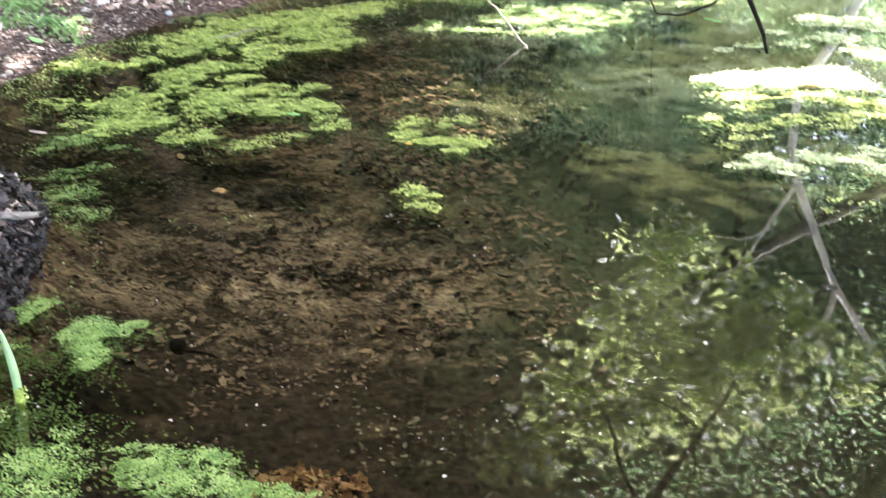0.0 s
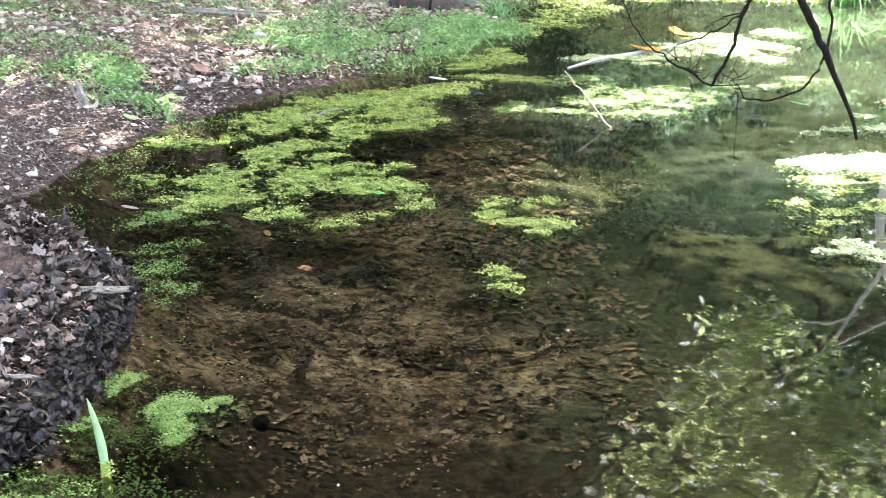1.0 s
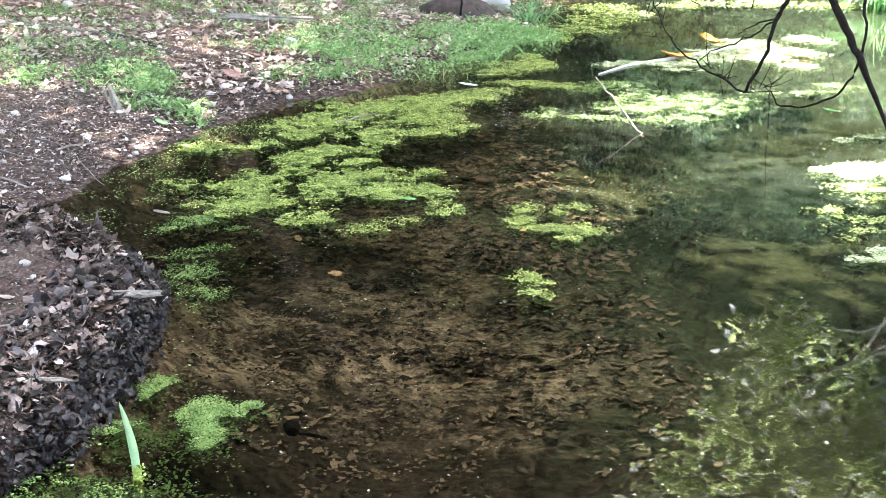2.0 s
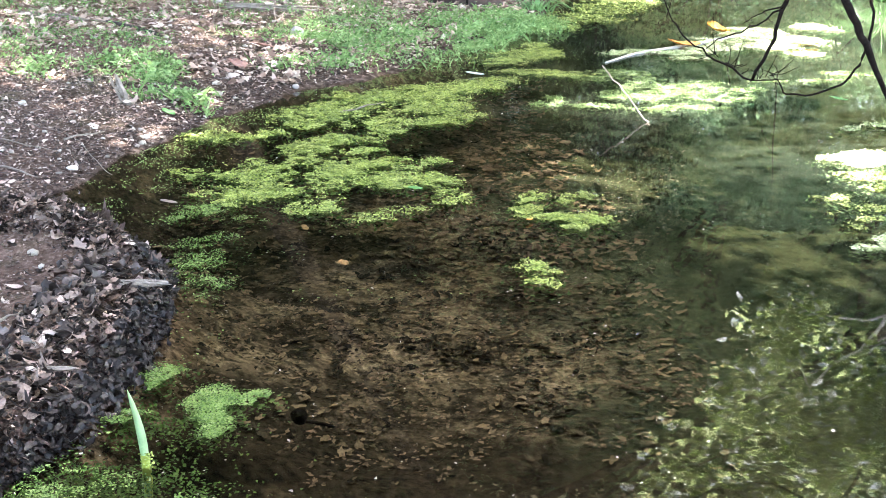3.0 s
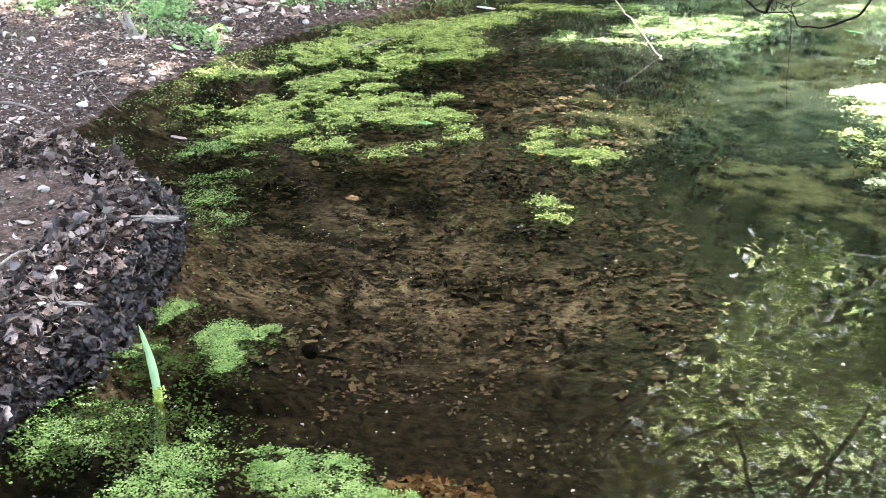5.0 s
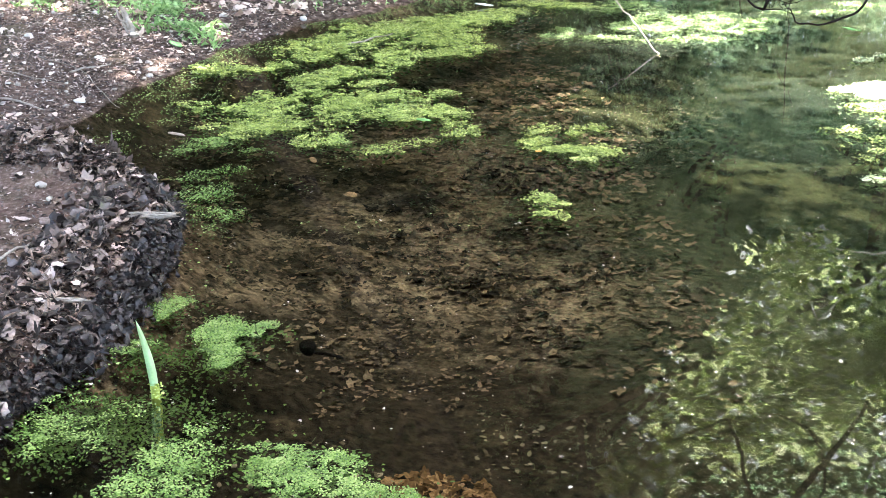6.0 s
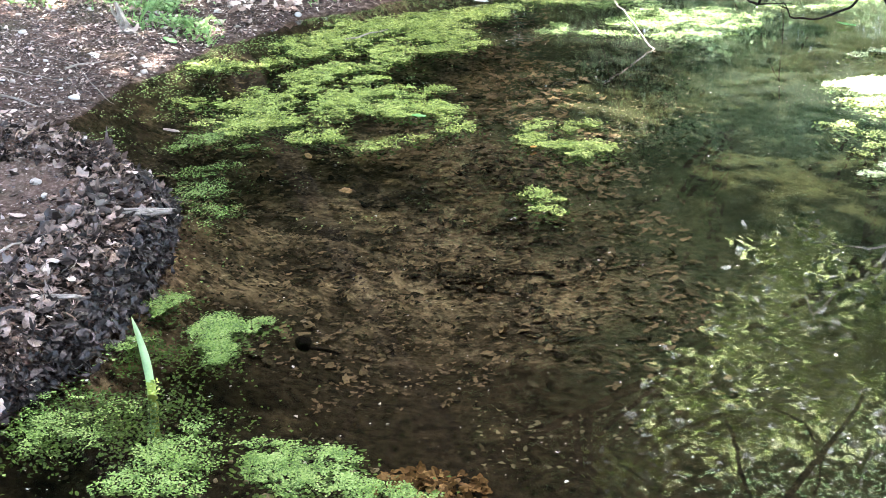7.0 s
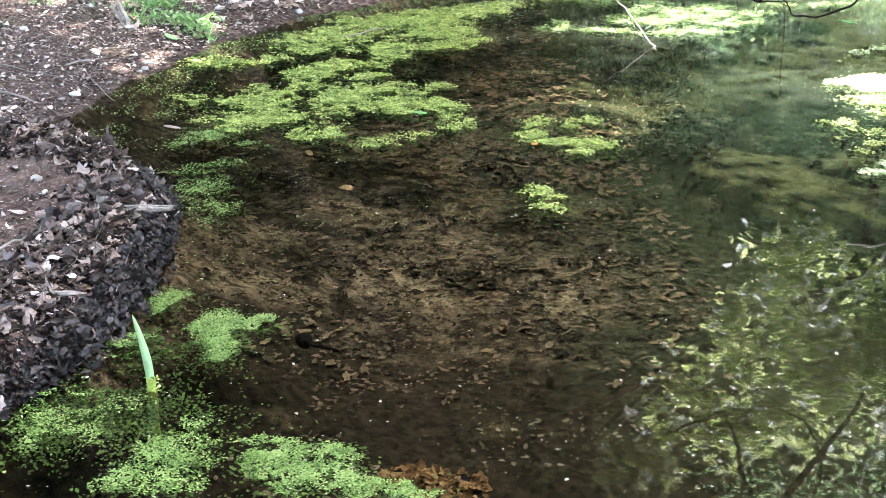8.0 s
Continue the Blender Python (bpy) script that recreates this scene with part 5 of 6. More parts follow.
for k, (x, y, z, wide) in enumerate(SPRAYS):
    r = np.random.default_rng(200 + k)
    heart = np.array([x, y + r.normal(0, 0.06), z])
    count = int((14 + 1250 * wide**2) * (1.4 if z > 2.4 else 1.15))
    stalks = 2 + int(wide * 14)
    tips = heart + r.normal(0, 0.85, (stalks, 3)) * np.array([wide, 0.1, wide])
    v, f = joined([tube([heart - PALE_BASE + [0.06, 0, -0.05], (heart + tip) / 2 - PALE_BASE + r.normal(0, 0.015, 3), tip - PALE_BASE], (0.004, 0.003, 0.0015), 5, 0, k) for tip in tips])
    spray = mesh_object("twig", v, f, BARK, pale)
    pick, q = r.integers(0, stalks, count), r.uniform(0.15, 1.15, count)[:, None]
    where = heart * (1 - q) + tips[pick] * q + r.normal(0, 0.07, (count, 3)) * np.array([1, 1.3, 1])
    v, f = leaves(where - PALE_BASE, r.uniform(0.06, 0.145, count), r.uniform(0, 6.28, count), r.normal(0.5, 0.6, count), r.normal(0, 0.35, count), r.normal(0.15, 0.2, count), 0.5, 300 + k)
    mesh_object("foliage", v, f, BRIGHT_LEAF, spray, True)
    few = 2 + count // 6
    v, f = leaves(where[:few] - PALE_BASE + r.normal(0, 0.05, (few, 3)), r.uniform(0.07, 0.13, few), r.uniform(0, 6.28, few), r.normal(0.3, 0.5, few), r.normal(0, 0.3, few), r.normal(0.15, 0.2, few), 0.6, 400 + k)
    mesh_object("pale_leaves", v, f, GLINT_LEAF, spray, True)


# ---- single things ----
def colour(name, rgb, rough=0.6, spread_by=0.35, through_light=0.0, scale=30):
    lo, hi = tuple(c * (1 - spread_by) for c in rgb), tuple(min(1.0, c * (1 + spread_by)) for c in rgb)
    return material(name, [(0.3, lo), (0.5, rgb), (0.7, hi)], scale, 220, rough, 0.3, through_light=through_light, metres=0.003)


IRIS = colour("iris_leaf", (0.52, 0.68, 0.34), 0.35, 0.2, 0.3, 18)
IRIS_FOOT = colour("iris_foot", (0.35, 0.40, 0.06), 0.5)
YELLOW = colour("yellow_leaf", (0.58, 0.32, 0.03), 0.5, 0.25, 0.3, 14)
ORANGE = colour("orange_leaf", (0.62, 0.27, 0.05), 0.5, 0.25, 0.2, 14)
RUSSET = colour("russet_leaf", (0.40, 0.22, 0.17), 0.6, 0.35, 0.1, 40)
TAN = colour("tan_leaf", (0.40, 0.26, 0.12), 0.6, 0.35, 0.0, 40)
GREY_LEAF = colour("grey_leaf", (0.3, 0.225, 0.178), 0.55, 0.35, 0.0, 35)
SLATE_LEAF = colour("wet_slate_leaf", (0.08, 0.066, 0.06), 0.3, 0.5, 0.0, 35)
WHITE_BIT = colour("white_scrap", (0.72, 0.72, 0.70), 0.6, 0.1)
GREEN_LEAF = colour("green_leaf", (0.16, 0.36, 0.10), 0.4, 0.25, 0.2, 25)
BLEACHED = colour("bleached_wood", (0.62, 0.58, 0.50), 0.7, 0.2, 0.0, 20)
RUST_STONE = colour("rusty_stone", (0.2, 0.115, 0.048), 0.7, 0.75, 0.0, 45)
BED_STONE = colour("bed_stone", (0.2, 0.16, 0.105), 0.7, 0.4, 0.0, 40)
ROCK = colour("pale_rock", (0.43, 0.39, 0.35), 0.85, 0.35, 0.0, 12)
DARK_EARTH = colour("dark_earth", (0.06, 0.042, 0.032), 0.95, 0.6, 0.0, 16)


def iris_leaf():
    root = tagged(new("iris_shoot"), "single light green sword-shaped iris shoot standing in the water", "water plant")
    root.matrix_basis = pose(-0.785, 3.11, 0)
    n = 14
    t = np.linspace(0, 1, n)
    mid = np.stack([-0.034 * t + 0.010 * np.sin(t * 3), -0.01 * t, 0.25 * t - 0.02], 1)
    half = 0.0098 * np.minimum(1, (1 - t) * 6) ** 0.7 * (0.75 + 0.5 * np.sin(np.clip(t * 1.25, 0, 1) * np.pi))
    verts = np.concatenate([mid + np.stack([-half, 0 * t, 0 * t], 1), mid + np.stack([0 * t, -0.004 * (1 - t) - 0.001, 0 * t], 1), mid + np.stack([half, 0 * t, 0 * t], 1), mid + np.stack([0 * t, 0.004 * (1 - t) + 0.001, 0 * t], 1)])
    faces = [(a * n + k, b * n + k, b * n + k + 1, a * n + k + 1) for a, b in ((0, 1), (1, 2), (2, 3), (3, 0)) for k in range(n - 1)]
    mesh_object("blade", verts, faces, IRIS, root, True)
    v, f = tube([(0.0, 0, -0.16), (0.002, 0, -0.03), (-0.002, 0, 0.035)], (0.011, 0.013, 0.0115), 8)
    mesh_object("sheath", v, f, IRIS_FOOT, root, True)
    r = np.random.default_rng(7)
    k = 70
    p = np.stack([r.normal(0.008, 0.012, k), r.normal(-0.006, 0.01, k), r.uniform(0.0, 0.045, k)], 1)
    v, f = leaves(p, r.uniform(0.006, 0.011, k), r.uniform(0, 6.28, k), r.normal(0, 0.8, k), r.normal(0, 0.3, k), r.normal(0, 0.3, k), 0.8, 7)
    mesh_object("clinging_fronds", v, f, DUCKWEED, root)


iris_leaf()


def lobed_leaf(name, x, y, size, mat, label, turn=0.0, z=None, lobes=3, curl=0.25, tilt=8.0, category="fallen leaf", lift=0.01):
    """A fallen leaf with a lobed or plain outline, thin but solid, cupped and creased along its midrib."""
    r = np.random.default_rng(int(abs(x * 1000) + abs(y * 77)))
    n = 28
    ang = np.arange(n) * 2 * np.pi / n
    rad = 0.5 * (0.72 + 0.28 * np.abs(np.cos(ang * lobes / 2 + 0.3))) if lobes else 0.5 * np.ones(n)
    rad = rad * r.uniform(0.92, 1.08, n)
    ox, oy = rad * np.cos(ang) * (0.8 if lobes else 0.5), rad * np.sin(ang)
    rings = []
    for q in (0.0, 0.5, 1.0):
        px, py = ox * q, oy * q
        rings.append(np.stack([px, py, curl * (px**2 * 1.4 + py**2 * 0.7) + 0.08 * np.abs(px) + r.normal(0, 0.012, n) * q], 1))
    top = np.concatenate(rings) * size
    verts = np.concatenate([top, top - [0, 0, 0.0012]])
    m = len(top)
    faces = []
    for q in range(2):
        for k in range(n):
            a, b, c, d = q * n + k, q * n + (k + 1) % n, (q + 1) * n + (k + 1) % n, (q + 1) * n + k
            faces += [(a, d, c, b) if q else (a, d, c), (m + a, m + b, m + c, m + d) if q else (m + a, m + c, m + d)]
    faces += [(2 * n + k, m + 2 * n + k, m + 2 * n + (k + 1) % n, 2 * n + (k + 1) % n) for k in range(n)]
    ob = mesh_object(name, verts, faces, mat, None, True)
    ground = max(0.0, float(ground_height(np.array(x), np.array(y)))) if z is None else z
    ob.matrix_basis = pose(x, y, ground + lift, tilt, r.uniform(-8, 8), turn)
    return tagged(ob, label, category)


lobed_leaf("oak_leaf", -1.40, 8.96, 0.17, RUSSET, "large reddish-brown lobed oak leaf lying on the bank", 40, lobes=5, tilt=16, lift=0.025)
lobed_leaf("oak_leaf", -1.31, 9.63, 0.17, RUSSET, "faded reddish oak leaf lying among litter", 100, lobes=5, tilt=12, lift=0.02)
lobed_leaf("oak_leaf", -1.22, 9.95, 0.12, RUSSET, "small faded reddish leaf on the litter", 160, lobes=5, tilt=10, lift=0.02)
lobed_leaf("floating_leaf", -0.385, 4.86, 0.062, TAN, "tan dead leaf resting on the sunken silt", 70, z=-0.02, lobes=2, curl=0.7)
lobed_leaf("floating_leaf", 0.40, 5.41, 0.05, ORANGE, "small orange-brown leaf lying on duckweed", 150, z=0.004, lobes=0)
lobed_leaf("floating_leaf", -0.11, 5.935, 0.075, GREEN_LEAF, "small fresh green leaf floating on duckweed", 110, z=0.006, lobes=0, curl=0.1)
lobed_leaf("floating_leaf", 0.26, 9.05, 0.13, WHITE_BIT, "whitish dead leaf floating by the shore", 95, z=0.006, lobes=0, curl=0.1)
lobed_leaf("floating_leaf", -1.24, 5.70, 0.08, GREY_LEAF, "grey dead leaf floating by the leaf bank", 80, z=0.003, lobes=0, curl=0.1)
lobed_leaf("floating_leaf", 2.57, 8.14, 0.12, GREEN_LEAF, "long curved green willow leaf floating", 75, z=0.004, lobes=0, curl=0.3)
lobed_leaf("floating_leaf", -0.58, 5.36, 0.06, TAN, "small tan leaf under the water's edge", 20, z=-0.02, lobes=0)
lobed_leaf("green_leaf", -1.60, 7.52, 0.10, GREEN_LEAF, "fresh green leaf lying on the mud", 60, lobes=0, tilt=15)
lobed_leaf("green_leaf", -1.95, 4.35, 0.07, GREEN_LEAF, "small green leaf lying on bare brown soil", 60, lobes=3, tilt=15)
PILE_LEAVES = [
    (-1.32, 4.50, 0.11, 0), (-1.45, 4.66, 0.12, 0), (-1.22, 4.62, 0.09, 0), (-1.09, 4.40, 0.12, 2), (-1.78, 4.75, 0.12, 0), (-1.60, 4.82, 0.10, 0), (-1.12, 4.75, 0.10, 0),
    (-1.16, 3.48, 0.08, 0), (-1.05, 3.36, 0.09, 2), (-1.02, 3.22, 0.10, 2), (-1.30, 3.33, 0.09, 0), (-1.36, 3.18, 0.10, 0), (-1.24, 3.62, 0.08, 2), (-1.10, 3.80, 0.07, 0),
    (-1.35, 3.75, 0.09, 2), (-1.20, 3.98, 0.09, 0), (-1.04, 4.06, 0.08, 2), (-1.07, 3.65, 0.09, 2), (-1.48, 3.50, 0.10, 0), (-1.17, 4.18, 0.1, 2),
]
for k, (x, y, size, which) in enumerate(PILE_LEAVES):
    pale_one = which == 0
    one = np.array([k]) * 1.0
    v, f = crumpled(np.zeros((1, 3)), np.array([size * 0.62]), one * 1.7, 0.35 + 0.3 * np.sin(one * 2.1), 1.1 + 0.6 * np.sin(one), 500 + k, 0.65, 0.2)
    leaf = mesh_object("dead_leaf", v, f, GREY_LEAF if pale_one else SLATE_LEAF, None, True)
    leaf.matrix_basis = Matrix.Translation(Vector((x, y, float(ground_height(np.array(x), np.array(y))) + 0.05)))
    tagged(leaf, "curled pale grey-brown dead leaf on the rotted heap" if pale_one else "wet slate-black dead leaf on the rotted heap", "fallen leaf")
    tagged(leaf, group="large leaves on the heap")


def stick(name, points, radii, mat, label, category="stick", knots=0, seed=0, wobble=0.004):
    """A broken stick: a tapered crooked rod with a few snapped side stubs as parts."""
    ends = np.asarray(points, float)
    v, f = tube(ends, radii, 9, wobble, seed)
    ob = mesh_object(name, v, f, mat, None, True)
    r = np.random.default_rng(seed)
    for k in range(knots):
        at = along(ends, 1, r)[0]
        go = r.normal(0, 1, 3) * radii[0] * 2.2
        v, f = tube([at, at + go * 0.6, at + go], (radii[-1] * 0.8, radii[-1] * 0.6, radii[-1] * 0.4), 6)
        mesh_object("side_stub", v, f, mat, ob, True)
    return tagged(ob, label, category)


def splintered(name, start, end, thick, mat, label, count=9, seed=0):
    """A weathered broken stick: a core with splinters lying along it, each end ragged."""
    r = np.random.default_rng(seed)
    a, b = np.array(start, float), np.array(end, float)
    core = np.linspace(a, b, 6) + r.normal(0, thick * 0.12, (6, 3))
    v, f = tube(core, thick * np.array([0.28, 0.42, 0.46, 0.4, 0.36, 0.16]), 6, 0, seed)
    root = tagged(mesh_object(name, v, f, mat), label, "stick")
    for k in range(count):
        q = sorted(r.uniform(-0.08, 1.08, 2))
        off = r.normal(0, thick * 0.32, 3)
        line = [a + (b - a) * (q[0] + (q[1] - q[0]) * w) + off + r.normal(0, thick * 0.07, 3) for w in (0, 0.35, 0.7, 1)]
        v, f = tube(line, thick * np.array([0.05, 0.2, 0.17, 0.03]), 4, 0, seed + k)
        mesh_object("splinter", v, f, mat, root)
    return root


def lying(pairs, lift):
    return [(x, y, max(0.0, float(ground_height(np.array(x), np.array(y)))) + lift) for x, y in pairs]


stick("standing_stick", [(1.245, 7.475, -0.02), (1.24, 7.48, 0.0), (1.17, 7.58, 0.08), (1.09, 7.70, 0.19), (1.0, 7.8, 0.285)], (0.005, 0.005, 0.0046, 0.004, 0.003), GREY_WOOD, "thin grey stick poking up out of the water", knots=0, seed=3)
splintered("fallen_branch", (-3.45, 10.42, 0.27), (-2.60, 10.24, 0.21), 0.035, GREY_WOOD, "grey weathered branch lying on the bank", 10, 4)
splintered("fallen_branch", (-2.62, 10.25, 0.22), (-2.08, 9.78, 0.17), 0.035, BARK, "short dark broken branch lying on the bank", 12, 5)
splintered("fallen_branch", (-1.92, 11.36, 0.2), (-1.06, 11.28, 0.16), 0.06, GREY_WOOD, "pale grey weathered log on the bank", 14, 6)
splintered("wood_stub", (-1.84, 7.60, 0.04), (-1.96, 7.76, 0.24), 0.05, GREY_WOOD, "grey splintered wood stub sticking out of the mud", 16, 7)
stick("twig_on_mud", lying([(-2.45, 6.75), (-2.2, 6.6), (-1.95, 6.45)], 0.012), (0.003, 0.0026, 0.0014), GREY_WOOD, "thin pale twig lying on the mud", seed=8)
stick("twig_on_mud", lying([(-2.25, 7.0), (-1.98, 6.85), (-1.75, 6.4), (-1.62, 6.2)], 0.01), (0.0022, 0.002, 0.0018, 0.0012), GREY_WOOD, "long thin twig lying on the mud", seed=9)
stick("twig_on_mud", lying([(-2.0, 6.72), (-1.95, 6.88), (-1.84, 6.95)], 0.018), (0.006, 0.005, 0.003), GREY_WOOD, "crooked pale root on the mud", knots=1, seed=10)
stick("twig_on_mud", lying([(-2.35, 6.1), (-2.12, 6.12), (-1.92, 5.98)], 0.018), (0.007, 0.006, 0.003), GREY_WOOD, "flat pale driftwood at the inlet", "driftwood", seed=11)
splintered("heap_stick", (-1.25, 4.17, 0.135), (-0.95, 4.24, 0.125), 0.03, GREY_WOOD, "grey splintered stick on top of the rotted heap", 12, 12)
splintered("heap_stick", (-1.5, 4.88, 0.11), (-1.31, 4.93, 0.09), 0.036, GREY_WOOD, "pale broken branch end at the tip of the heap", 12, 13)
splintered("heap_stick", (-1.17, 3.44, 0.14), (-1.05, 3.45, 0.14), 0.018, GREY_WOOD, "short pale wood chip on the rotted heap", 7, 14)
stick("heap_stick", [(-1.5, 3.62, 0.12), (-1.42, 3.78, 0.14), (-1.36, 3.98, 0.13)], (0.004, 0.005, 0.003), GREY_WOOD, "thin pale twig on the rotted heap", seed=15)
stick("floating_twig", [(-0.60, 7.69, 0.012), (-0.48, 7.84, 0.02), (-0.34, 8.05, 0.012)], (0.005, 0.0055, 0.003), GREY_WOOD, "thin brown twig lying in duckweed", seed=16)
stick("bleached_branch", [(1.25, 9.57, 0.006), (1.53, 10.0, 0.006), (1.92, 10.3, 0.006), (2.34, 10.71, 0.006), (2.64, 10.99, 0.006)], (0.005, 0.011, 0.016, 0.017, 0.012), BLEACHED, "sun-bleached branch lying in duckweed", "log", knots=0, seed=19, wobble=0.0)
lobed_leaf("yellow_leaf", 2.38, 11.0, 0.3, YELLOW, "large curled yellow leaf on sunlit duckweed", 20, z=0.03, lobes=0, curl=0.9)
lobed_leaf("yellow_leaf", 2.97, 10.45, 0.26, YELLOW, "yellow leaf lying on sunlit duckweed", 60, z=0.02, lobes=0, curl=0.3)
lobed_leaf("orange_leaf", 1.97, 10.3, 0.3, ORANGE, "orange-brown leaf draped on the bleached branch", 110, z=0.015, lobes=0, curl=0.6)
lobed_leaf("yellow_leaf", 2.56, 6.37, 0.16, YELLOW, "small yellow leaf on sunlit duckweed", 95, z=0.01, lobes=0, curl=0.2)


def stone(name, x, y, z, size, mat, label, seed, category="stone"):
    bm = bmesh.new()
    bmesh.ops.create_icosphere(bm, subdivisions=3, radius=0.5)
    for v in bm.verts:
        q = noise.noise(v.co * 2.1 + Vector((seed, 0, 0))) * 0.28 + noise.noise(v.co * 5 + Vector((0, seed, 0))) * 0.08
        v.co *= 1 + q
        v.co.x, v.co.y, v.co.z = v.co.x * size[0], v.co.y * size[1], v.co.z * size[2]
    data = bpy.data.meshes.new(name)
    bm.to_mesh(data)
    bm.free()
    data.polygons.foreach_set("use_smooth", np.ones(len(data.polygons), bool))
    data.materials.append(mat)
    ob = new(name, data)
    ob.matrix_basis = pose(x, y, z, 0, 0, seed * 50)
    return tagged(ob, label, category)


stone("sunken_wood", -0.42, 3.53, -0.05, (0.05, 0.03, 0.05), DARK_TWIG, "black waterlogged wood lump under the water", 11, "sunken wood")
splintered("sunken_stick", (-0.40, 3.52, -0.06), (-0.31, 3.50, -0.07), 0.012, DARK_TWIG, "thin black waterlogged stick under the water", 7, 14)
r = np.random.default_rng(12)
for k in range(26):  # rusty chips of stone heaped on the bed
    a, q = r.uniform(0, 6.28), r.uniform(0, 1) ** 0.6
    w = r.uniform(0.01, 0.026)
    x, y = -0.04 + 0.13 * q * math.cos(a), 3.19 + 0.1 * q * math.sin(a)
    chip = stone("sunken_stone", x, y, float(ground_height(np.array(x), np.array(y))) + 0.006 + 0.02 * (1 - q), (w, w * 0.8, w * 0.35), RUST_STONE, "flat rust-brown stone chip lying under clear water", 30 + k * 1.7)
    chip.matrix_basis = chip.matrix_basis @ pose(0, 0, 0, r.uniform(-25, 25), r.uniform(-25, 25), 0)
    tagged(chip, group="rusty stones on the bed")
a, q = r.uniform(0, 6.28, 210), r.uniform(0, 1, 210) ** 0.6
x, y = -0.04 + 0.17 * q * np.cos(a), 3.19 + 0.13 * q * np.sin(a)
v, f = crumpled(on_ground(x, y, 0.006 + 0.025 * (1 - q)), r.uniform(0.014, 0.05, 210), r.uniform(0, 6.28, 210), r.normal(0, 0.4, 210), r.normal(0, 0.6, 210), 61, 0.7)
tagged(mesh_object("rusty_leaves", v, f, RUST_LEAF, None, True), "rust-orange sodden leaf scraps on the pond bed", "sunken leaves", kind="stuff")
for k in range(46):  # scattered flat pebbles on the near bed
    x, y = -0.42 + r.normal(0, 0.17), 3.1 + r.normal(0, 0.16)
    w = 0.007 + r.gamma(2, 0.0042)
    stone("bed_pebble", x, y, float(ground_height(np.array(x), np.array(y))) + w * 0.2, (w, w * 0.7, w * 0.45), BED_STONE, "tan pebble lying on the muddy pond bed", 60 + k, "pebble")
for k, (x, y, wide, count) in enumerate([(0.22, 6.2, 0.14, 55), (0.34, 6.05, 0.1, 36), (0.02, 4.82, 0.1, 26), (-0.37, 4.72, 0.035, 10), (-0.2, 4.14, 0.05, 9), (0.6, 4.92, 0.08, 10)]):
    spot = np.stack([x + r.normal(0, wide * 0.5, count), y + r.normal(0, wide * 0.6, count)], 1)
    v, f = crumpled(on_ground(spot[:, 0], spot[:, 1], r.uniform(0.006, 0.02, count)), r.uniform(0.02, 0.06, count), r.uniform(0, 6.28, count), r.normal(0, 0.45, count), r.normal(0, 0.8, count), 610 + k, 0.5, 0.22)
    tagged(mesh_object("rotted_clump", v, f, SUNKEN_BLACK, None, True), "matted clump of black rotted leaves on the pond bed", "sunken leaves", "black leaf clumps", "stuff")
stone("pale_rock", 0.63, 13.2, 0.12, (0.34, 0.3, 0.22), ROCK, "pale grey rock beside the dug earth", 3)
stone("pale_rock", 0.52, 12.75, 0.06, (0.14, 0.12, 0.1), ROCK, "small pale rock on dug earth", 4)
stone("pale_rock", -3.17, 11.35, 0.29, (0.12, 0.1, 0.08), ROCK, "small white stone on the bank", 5)
stone("pale_rock", -1.14, 10.42, 0.11, (0.13, 0.1, 0.08), ROCK, "small white stone among herbs", 6)
stone("pale_rock", -0.95, 8.5, 0.025, (0.05, 0.045, 0.035), ROCK, "white pebble at the muddy edge", 7)
stone("pale_rock", -1.95, 11.5, 0.22, (0.08, 0.07, 0.06), ROCK, "small white stone by the grey log", 8)
stone("earth_mound", 0.25, 12.6, 0.03, (0.85, 0.75, 0.42), DARK_EARTH, "mound of dark dug earth with exposed roots", 9, "earth mound")
mound = [o for o in scene.collection.objects if o.name.startswith("earth_mound")][0]
for k in range(26):
    a, q = r.uniform(3.3, 6.1), r.uniform(0.25, 0.42)
    top = Vector((math.cos(a) * q * 0.85, math.sin(a) * q * 0.75, r.uniform(0.06, 0.2)))
    tip = top + Vector((math.cos(a) * 0.12, math.sin(a) * 0.12, -r.uniform(0.06, 0.2)))
    side = Vector(r.normal(0, 0.03, 3))
    v, f = tube([top * 0.8, (top + tip) / 2 + side, tip], (0.009, 0.006, 0.002), 5, 0.004, k)
    mesh_object("root", v, f, BARK if k % 3 else GREY_WOOD, mound, True)
for k, (x, y) in enumerate([(-0.55, 3.12), (-0.44, 3.06), (-0.33, 3.1), (-0.22, 2.95), (-0.48, 2.98), (-0.28, 3.25), (-0.12, 3.1), (-0.36, 2.9), (-0.6, 4.45), (-0.72, 4.1), (-0.5, 4.2), (-0.66, 3.98), (-0.85, 4.2), (-0.2, 3.3)]):
    bed = float(ground_height(np.array(x), np.array(y)))
    tagged(stone("sunken_stone", x, y, bed - 0.004, (0.024 + 0.008 * (k % 4), 0.018 + 0.006 * (k % 3), 0.016), BED_STONE, "small tan stone on the pond bed", 20 + k), group="stones on the bed")


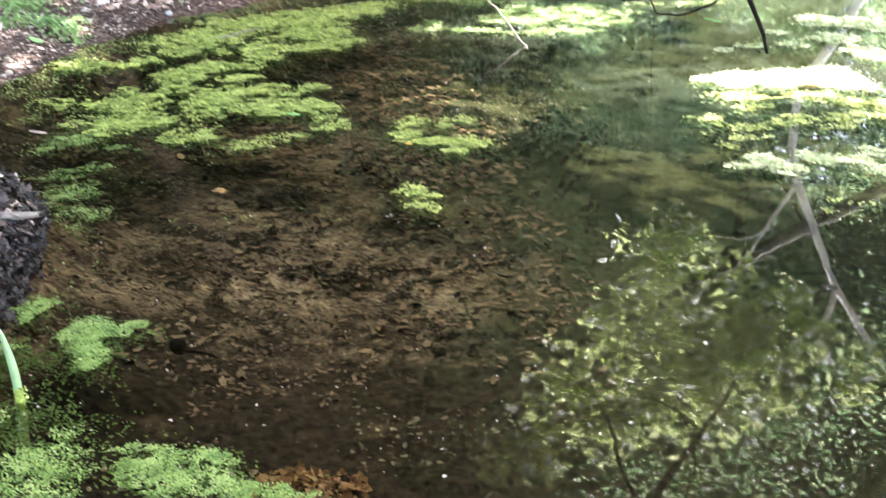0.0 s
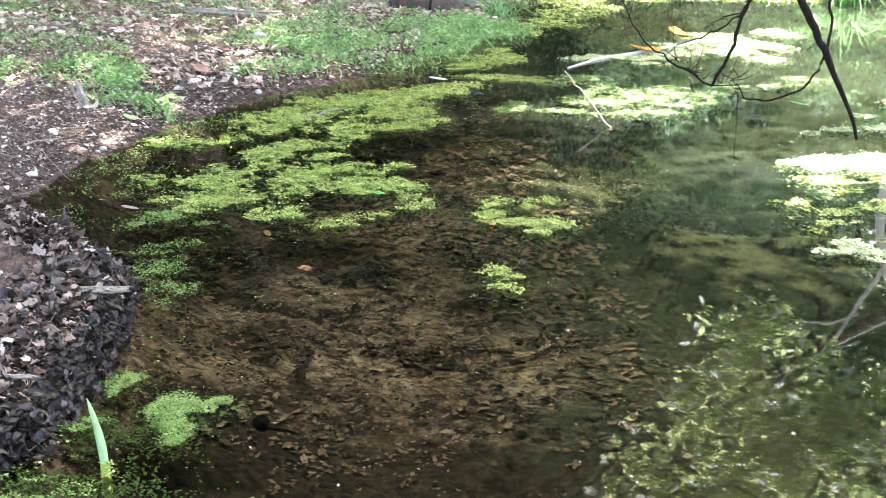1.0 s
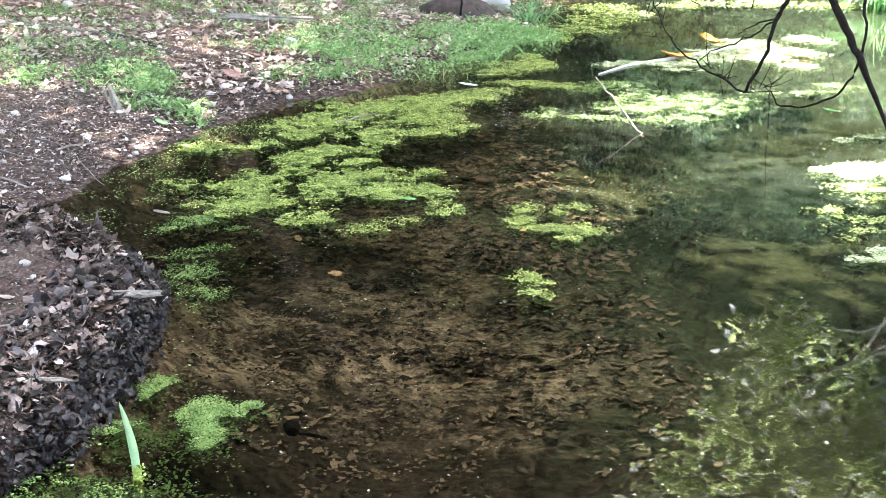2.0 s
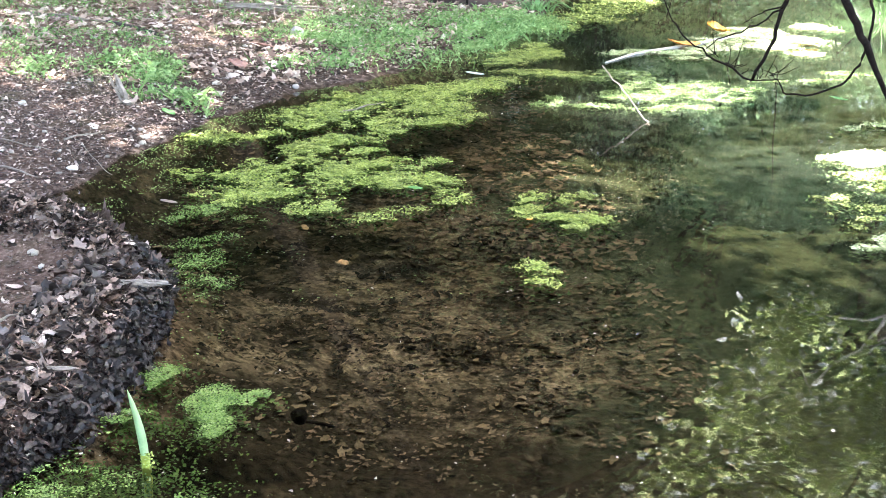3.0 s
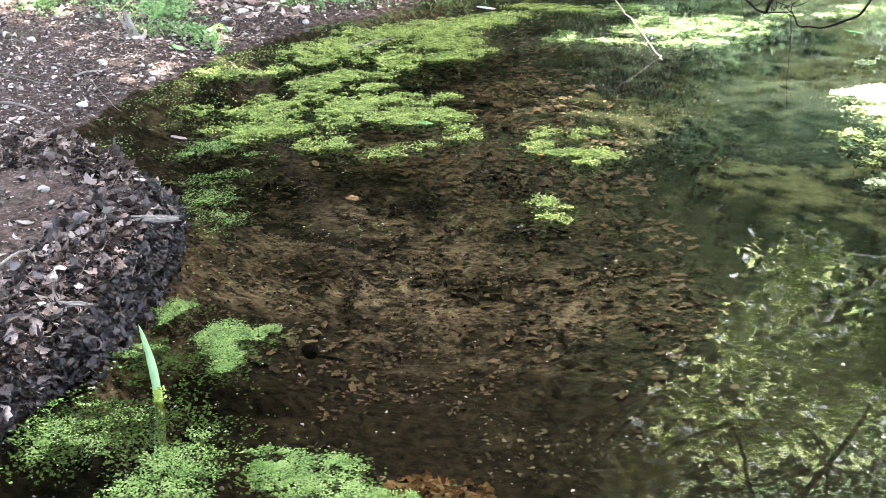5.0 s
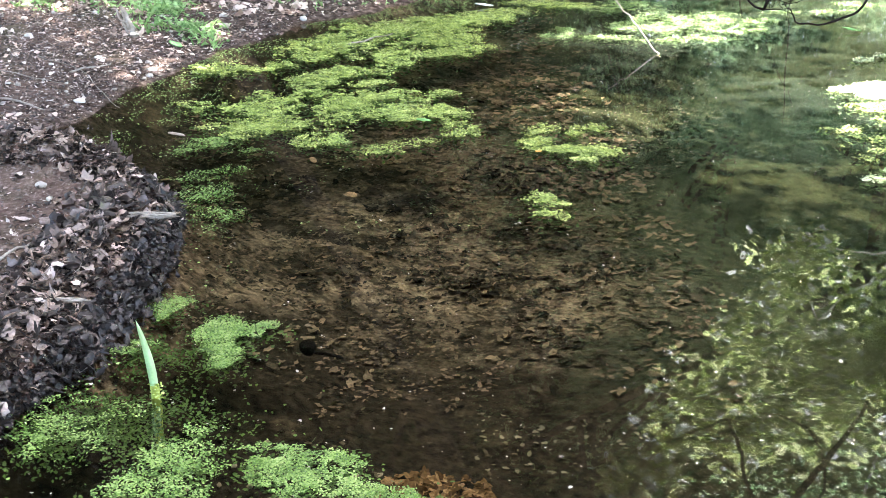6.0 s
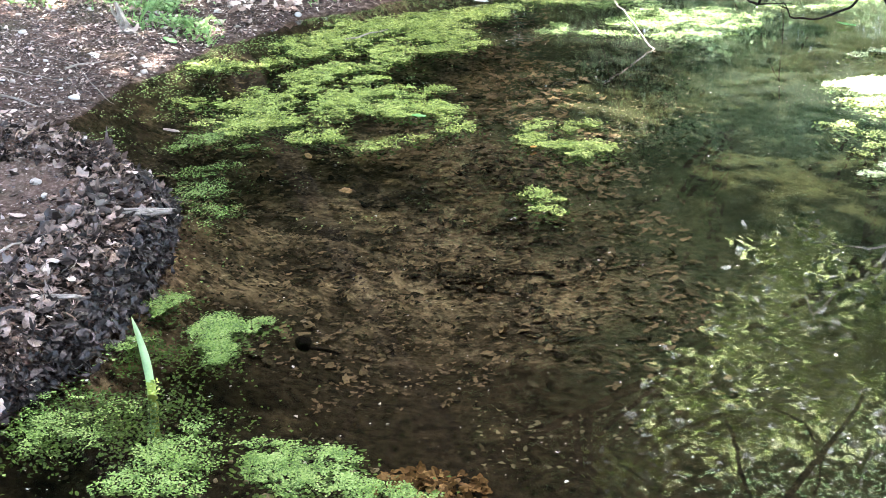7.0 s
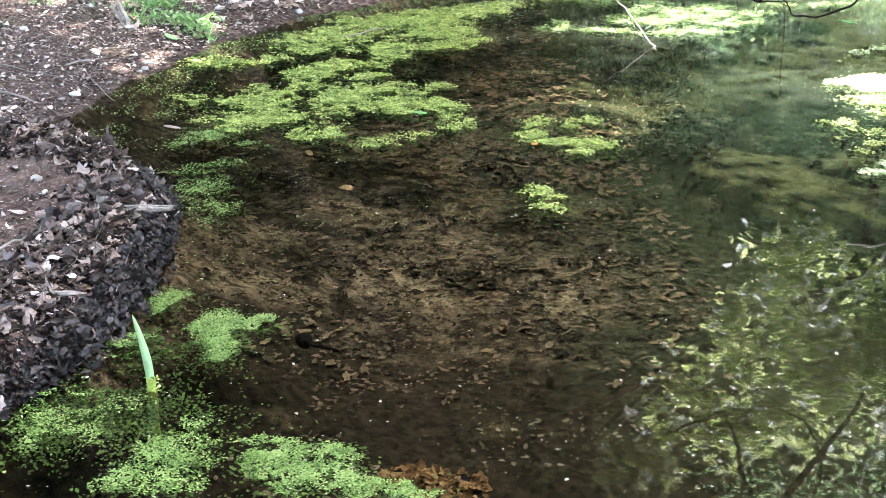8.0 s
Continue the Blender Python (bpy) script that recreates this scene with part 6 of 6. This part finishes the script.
def sedge(x, y, count, seed, label, length=0.9):
    """A tussock of long arching sedge blades; each blade is a tapering folded ribbon."""
    r = np.random.default_rng(seed)
    root = tagged(new("sedge_tussock"), label, "sedge")
    root.matrix_basis = pose(x, y, 0)
    n = 9
    t = np.linspace(0, 1, n)
    for k in range(count):
        a, long, sag = r.uniform(0, 6.28), length * r.uniform(0.6, 1.2), r.uniform(0.5, 1.3)
        out = long * 0.75 * t**1.3
        up = long * (0.9 * t - sag * 0.75 * t**2.4)
        foot = r.normal(0, 0.07, 2)
        mid = np.stack([foot[0] + np.cos(a) * out, foot[1] + np.sin(a) * out, np.maximum(up, -0.02 + 0.02 * t) - 0.05], 1)
        half = (0.008 * (1 - t**2) + 0.0008)[:, None] * np.array([-np.sin(a), np.cos(a), 0])
        verts = np.concatenate([mid - half, mid - [0, 0, 0.003], mid + half])
        faces = [(q * n + j, (q + 1) * n + j, (q + 1) * n + j + 1, q * n + j + 1) for q in range(2) for j in range(n - 1)]
        mesh_object("blade", verts, faces, SEDGE, root, True)
    return root


SEDGE = colour("sedge_blade", (0.20, 0.38, 0.14), 0.45, 0.3, 0.35, 12)
sedge(4.79, 13.82, 150, 5, "arching bright green sedge tussock standing in the pond", 1.0)
sedge(0.95, 12.6, 70, 6, "green sedge tussock at the water's edge", 0.5)
sedge(0.35, 11.3, 40, 8, "small grass tussock at the water's edge", 0.35)

# saplings on the dug earth
stick("sapling", [(0.27, 12.25, 0.1), (0.28, 12.25, 0.35), (0.26, 12.22, 0.7), (0.3, 12.2, 1.3)], (0.012, 0.01, 0.008, 0.004), DARK_TWIG, "thin dark bare sapling stem on the dug earth", "sapling", knots=2, seed=21)


def specks():
    """Seeds, bubbles and scraps afloat on the open water."""
    r = np.random.default_rng(77)
    n = 900
    x, y = r.uniform(-1.2, 3.2, n), 2.4 + 6.5 * r.uniform(0, 1, n) ** 1.4
    keep = shore_distance(x, y) > 0.05
    p = np.stack([x[keep], y[keep], np.full(keep.sum(), 0.003)], 1)
    n = len(p)
    v, f = leaves(p, np.minimum(0.004 + r.gamma(1.2, 0.003, n), 0.02), r.uniform(0, 6.28, n), r.normal(0, 0.2, n), r.normal(0, 0.3, n), r.normal(0, 0.3, n), 0.6, 77)
    tagged(mesh_object("floating_specks", v, f, PEBBLE), "tiny pale seeds and scraps floating on the water", "floating debris", kind="stuff")
    n = 9000
    x = np.concatenate([r.normal(-0.9, 0.17, n // 2), r.normal(-0.85, 0.13, n // 4)])
    y = np.concatenate([r.normal(3.0, 0.12, n // 2), r.normal(3.48, 0.1, n // 4)])
    n = len(x)
    keep = (shore_distance(x, y) > 0.03) & (value_noise(x, y, 0.1, 4) > 0.35)
    p = np.stack([x, y, -0.012 - r.exponential(0.02, n)], 1)[keep]
    n = len(p)
    v, f = leaves(p, r.uniform(0.006, 0.014, n), r.uniform(0, 6.28, n), r.normal(0, 0.6, n), r.normal(0, 0.3, n), r.normal(0, 0.3, n), 0.7, 78)
    tagged(mesh_object("drowned_weed", v, f, DROWNED), "dark green weed hanging just under the duckweed", "water weed", kind="stuff")


def stray_fronds():
    """Loose duckweed fronds drifting along the shore and between the mats."""
    r = np.random.default_rng(81)
    y = np.concatenate([r.uniform(5.3, 9.5, 5000), r.uniform(2.6, 5.2, 900), r.uniform(4.4, 8.8, 2500)])
    x = np.interp(y, SHORE_Y, SHORE_X) + np.concatenate([np.abs(r.normal(0.1, 0.35, 5000)), np.abs(r.normal(0.05, 0.12, 900)), r.uniform(0.0, 1.6, 2500)])
    keep = (shore_distance(x, y) > 0.005) & (value_noise(x, y, 0.25, 14) + 0.6 * value_noise(x, y, 0.08, 15) > 0.95)
    p = np.stack([x[keep], y[keep], np.full(keep.sum(), 0.003)], 1)
    n = len(p)
    v, f = leaves(p, r.uniform(0.006, 0.013, n), r.uniform(0, 6.28, n), r.normal(0, 0.2, n), r.normal(0, 0.2, n), r.normal(0, 0.2, n), 0.8, 81)
    tagged(mesh_object("stray_duckweed", v, f, FRESH_WEED), "loose duckweed fronds drifting along the muddy shore", "duckweed", kind="stuff")


stray_fronds()
specks()
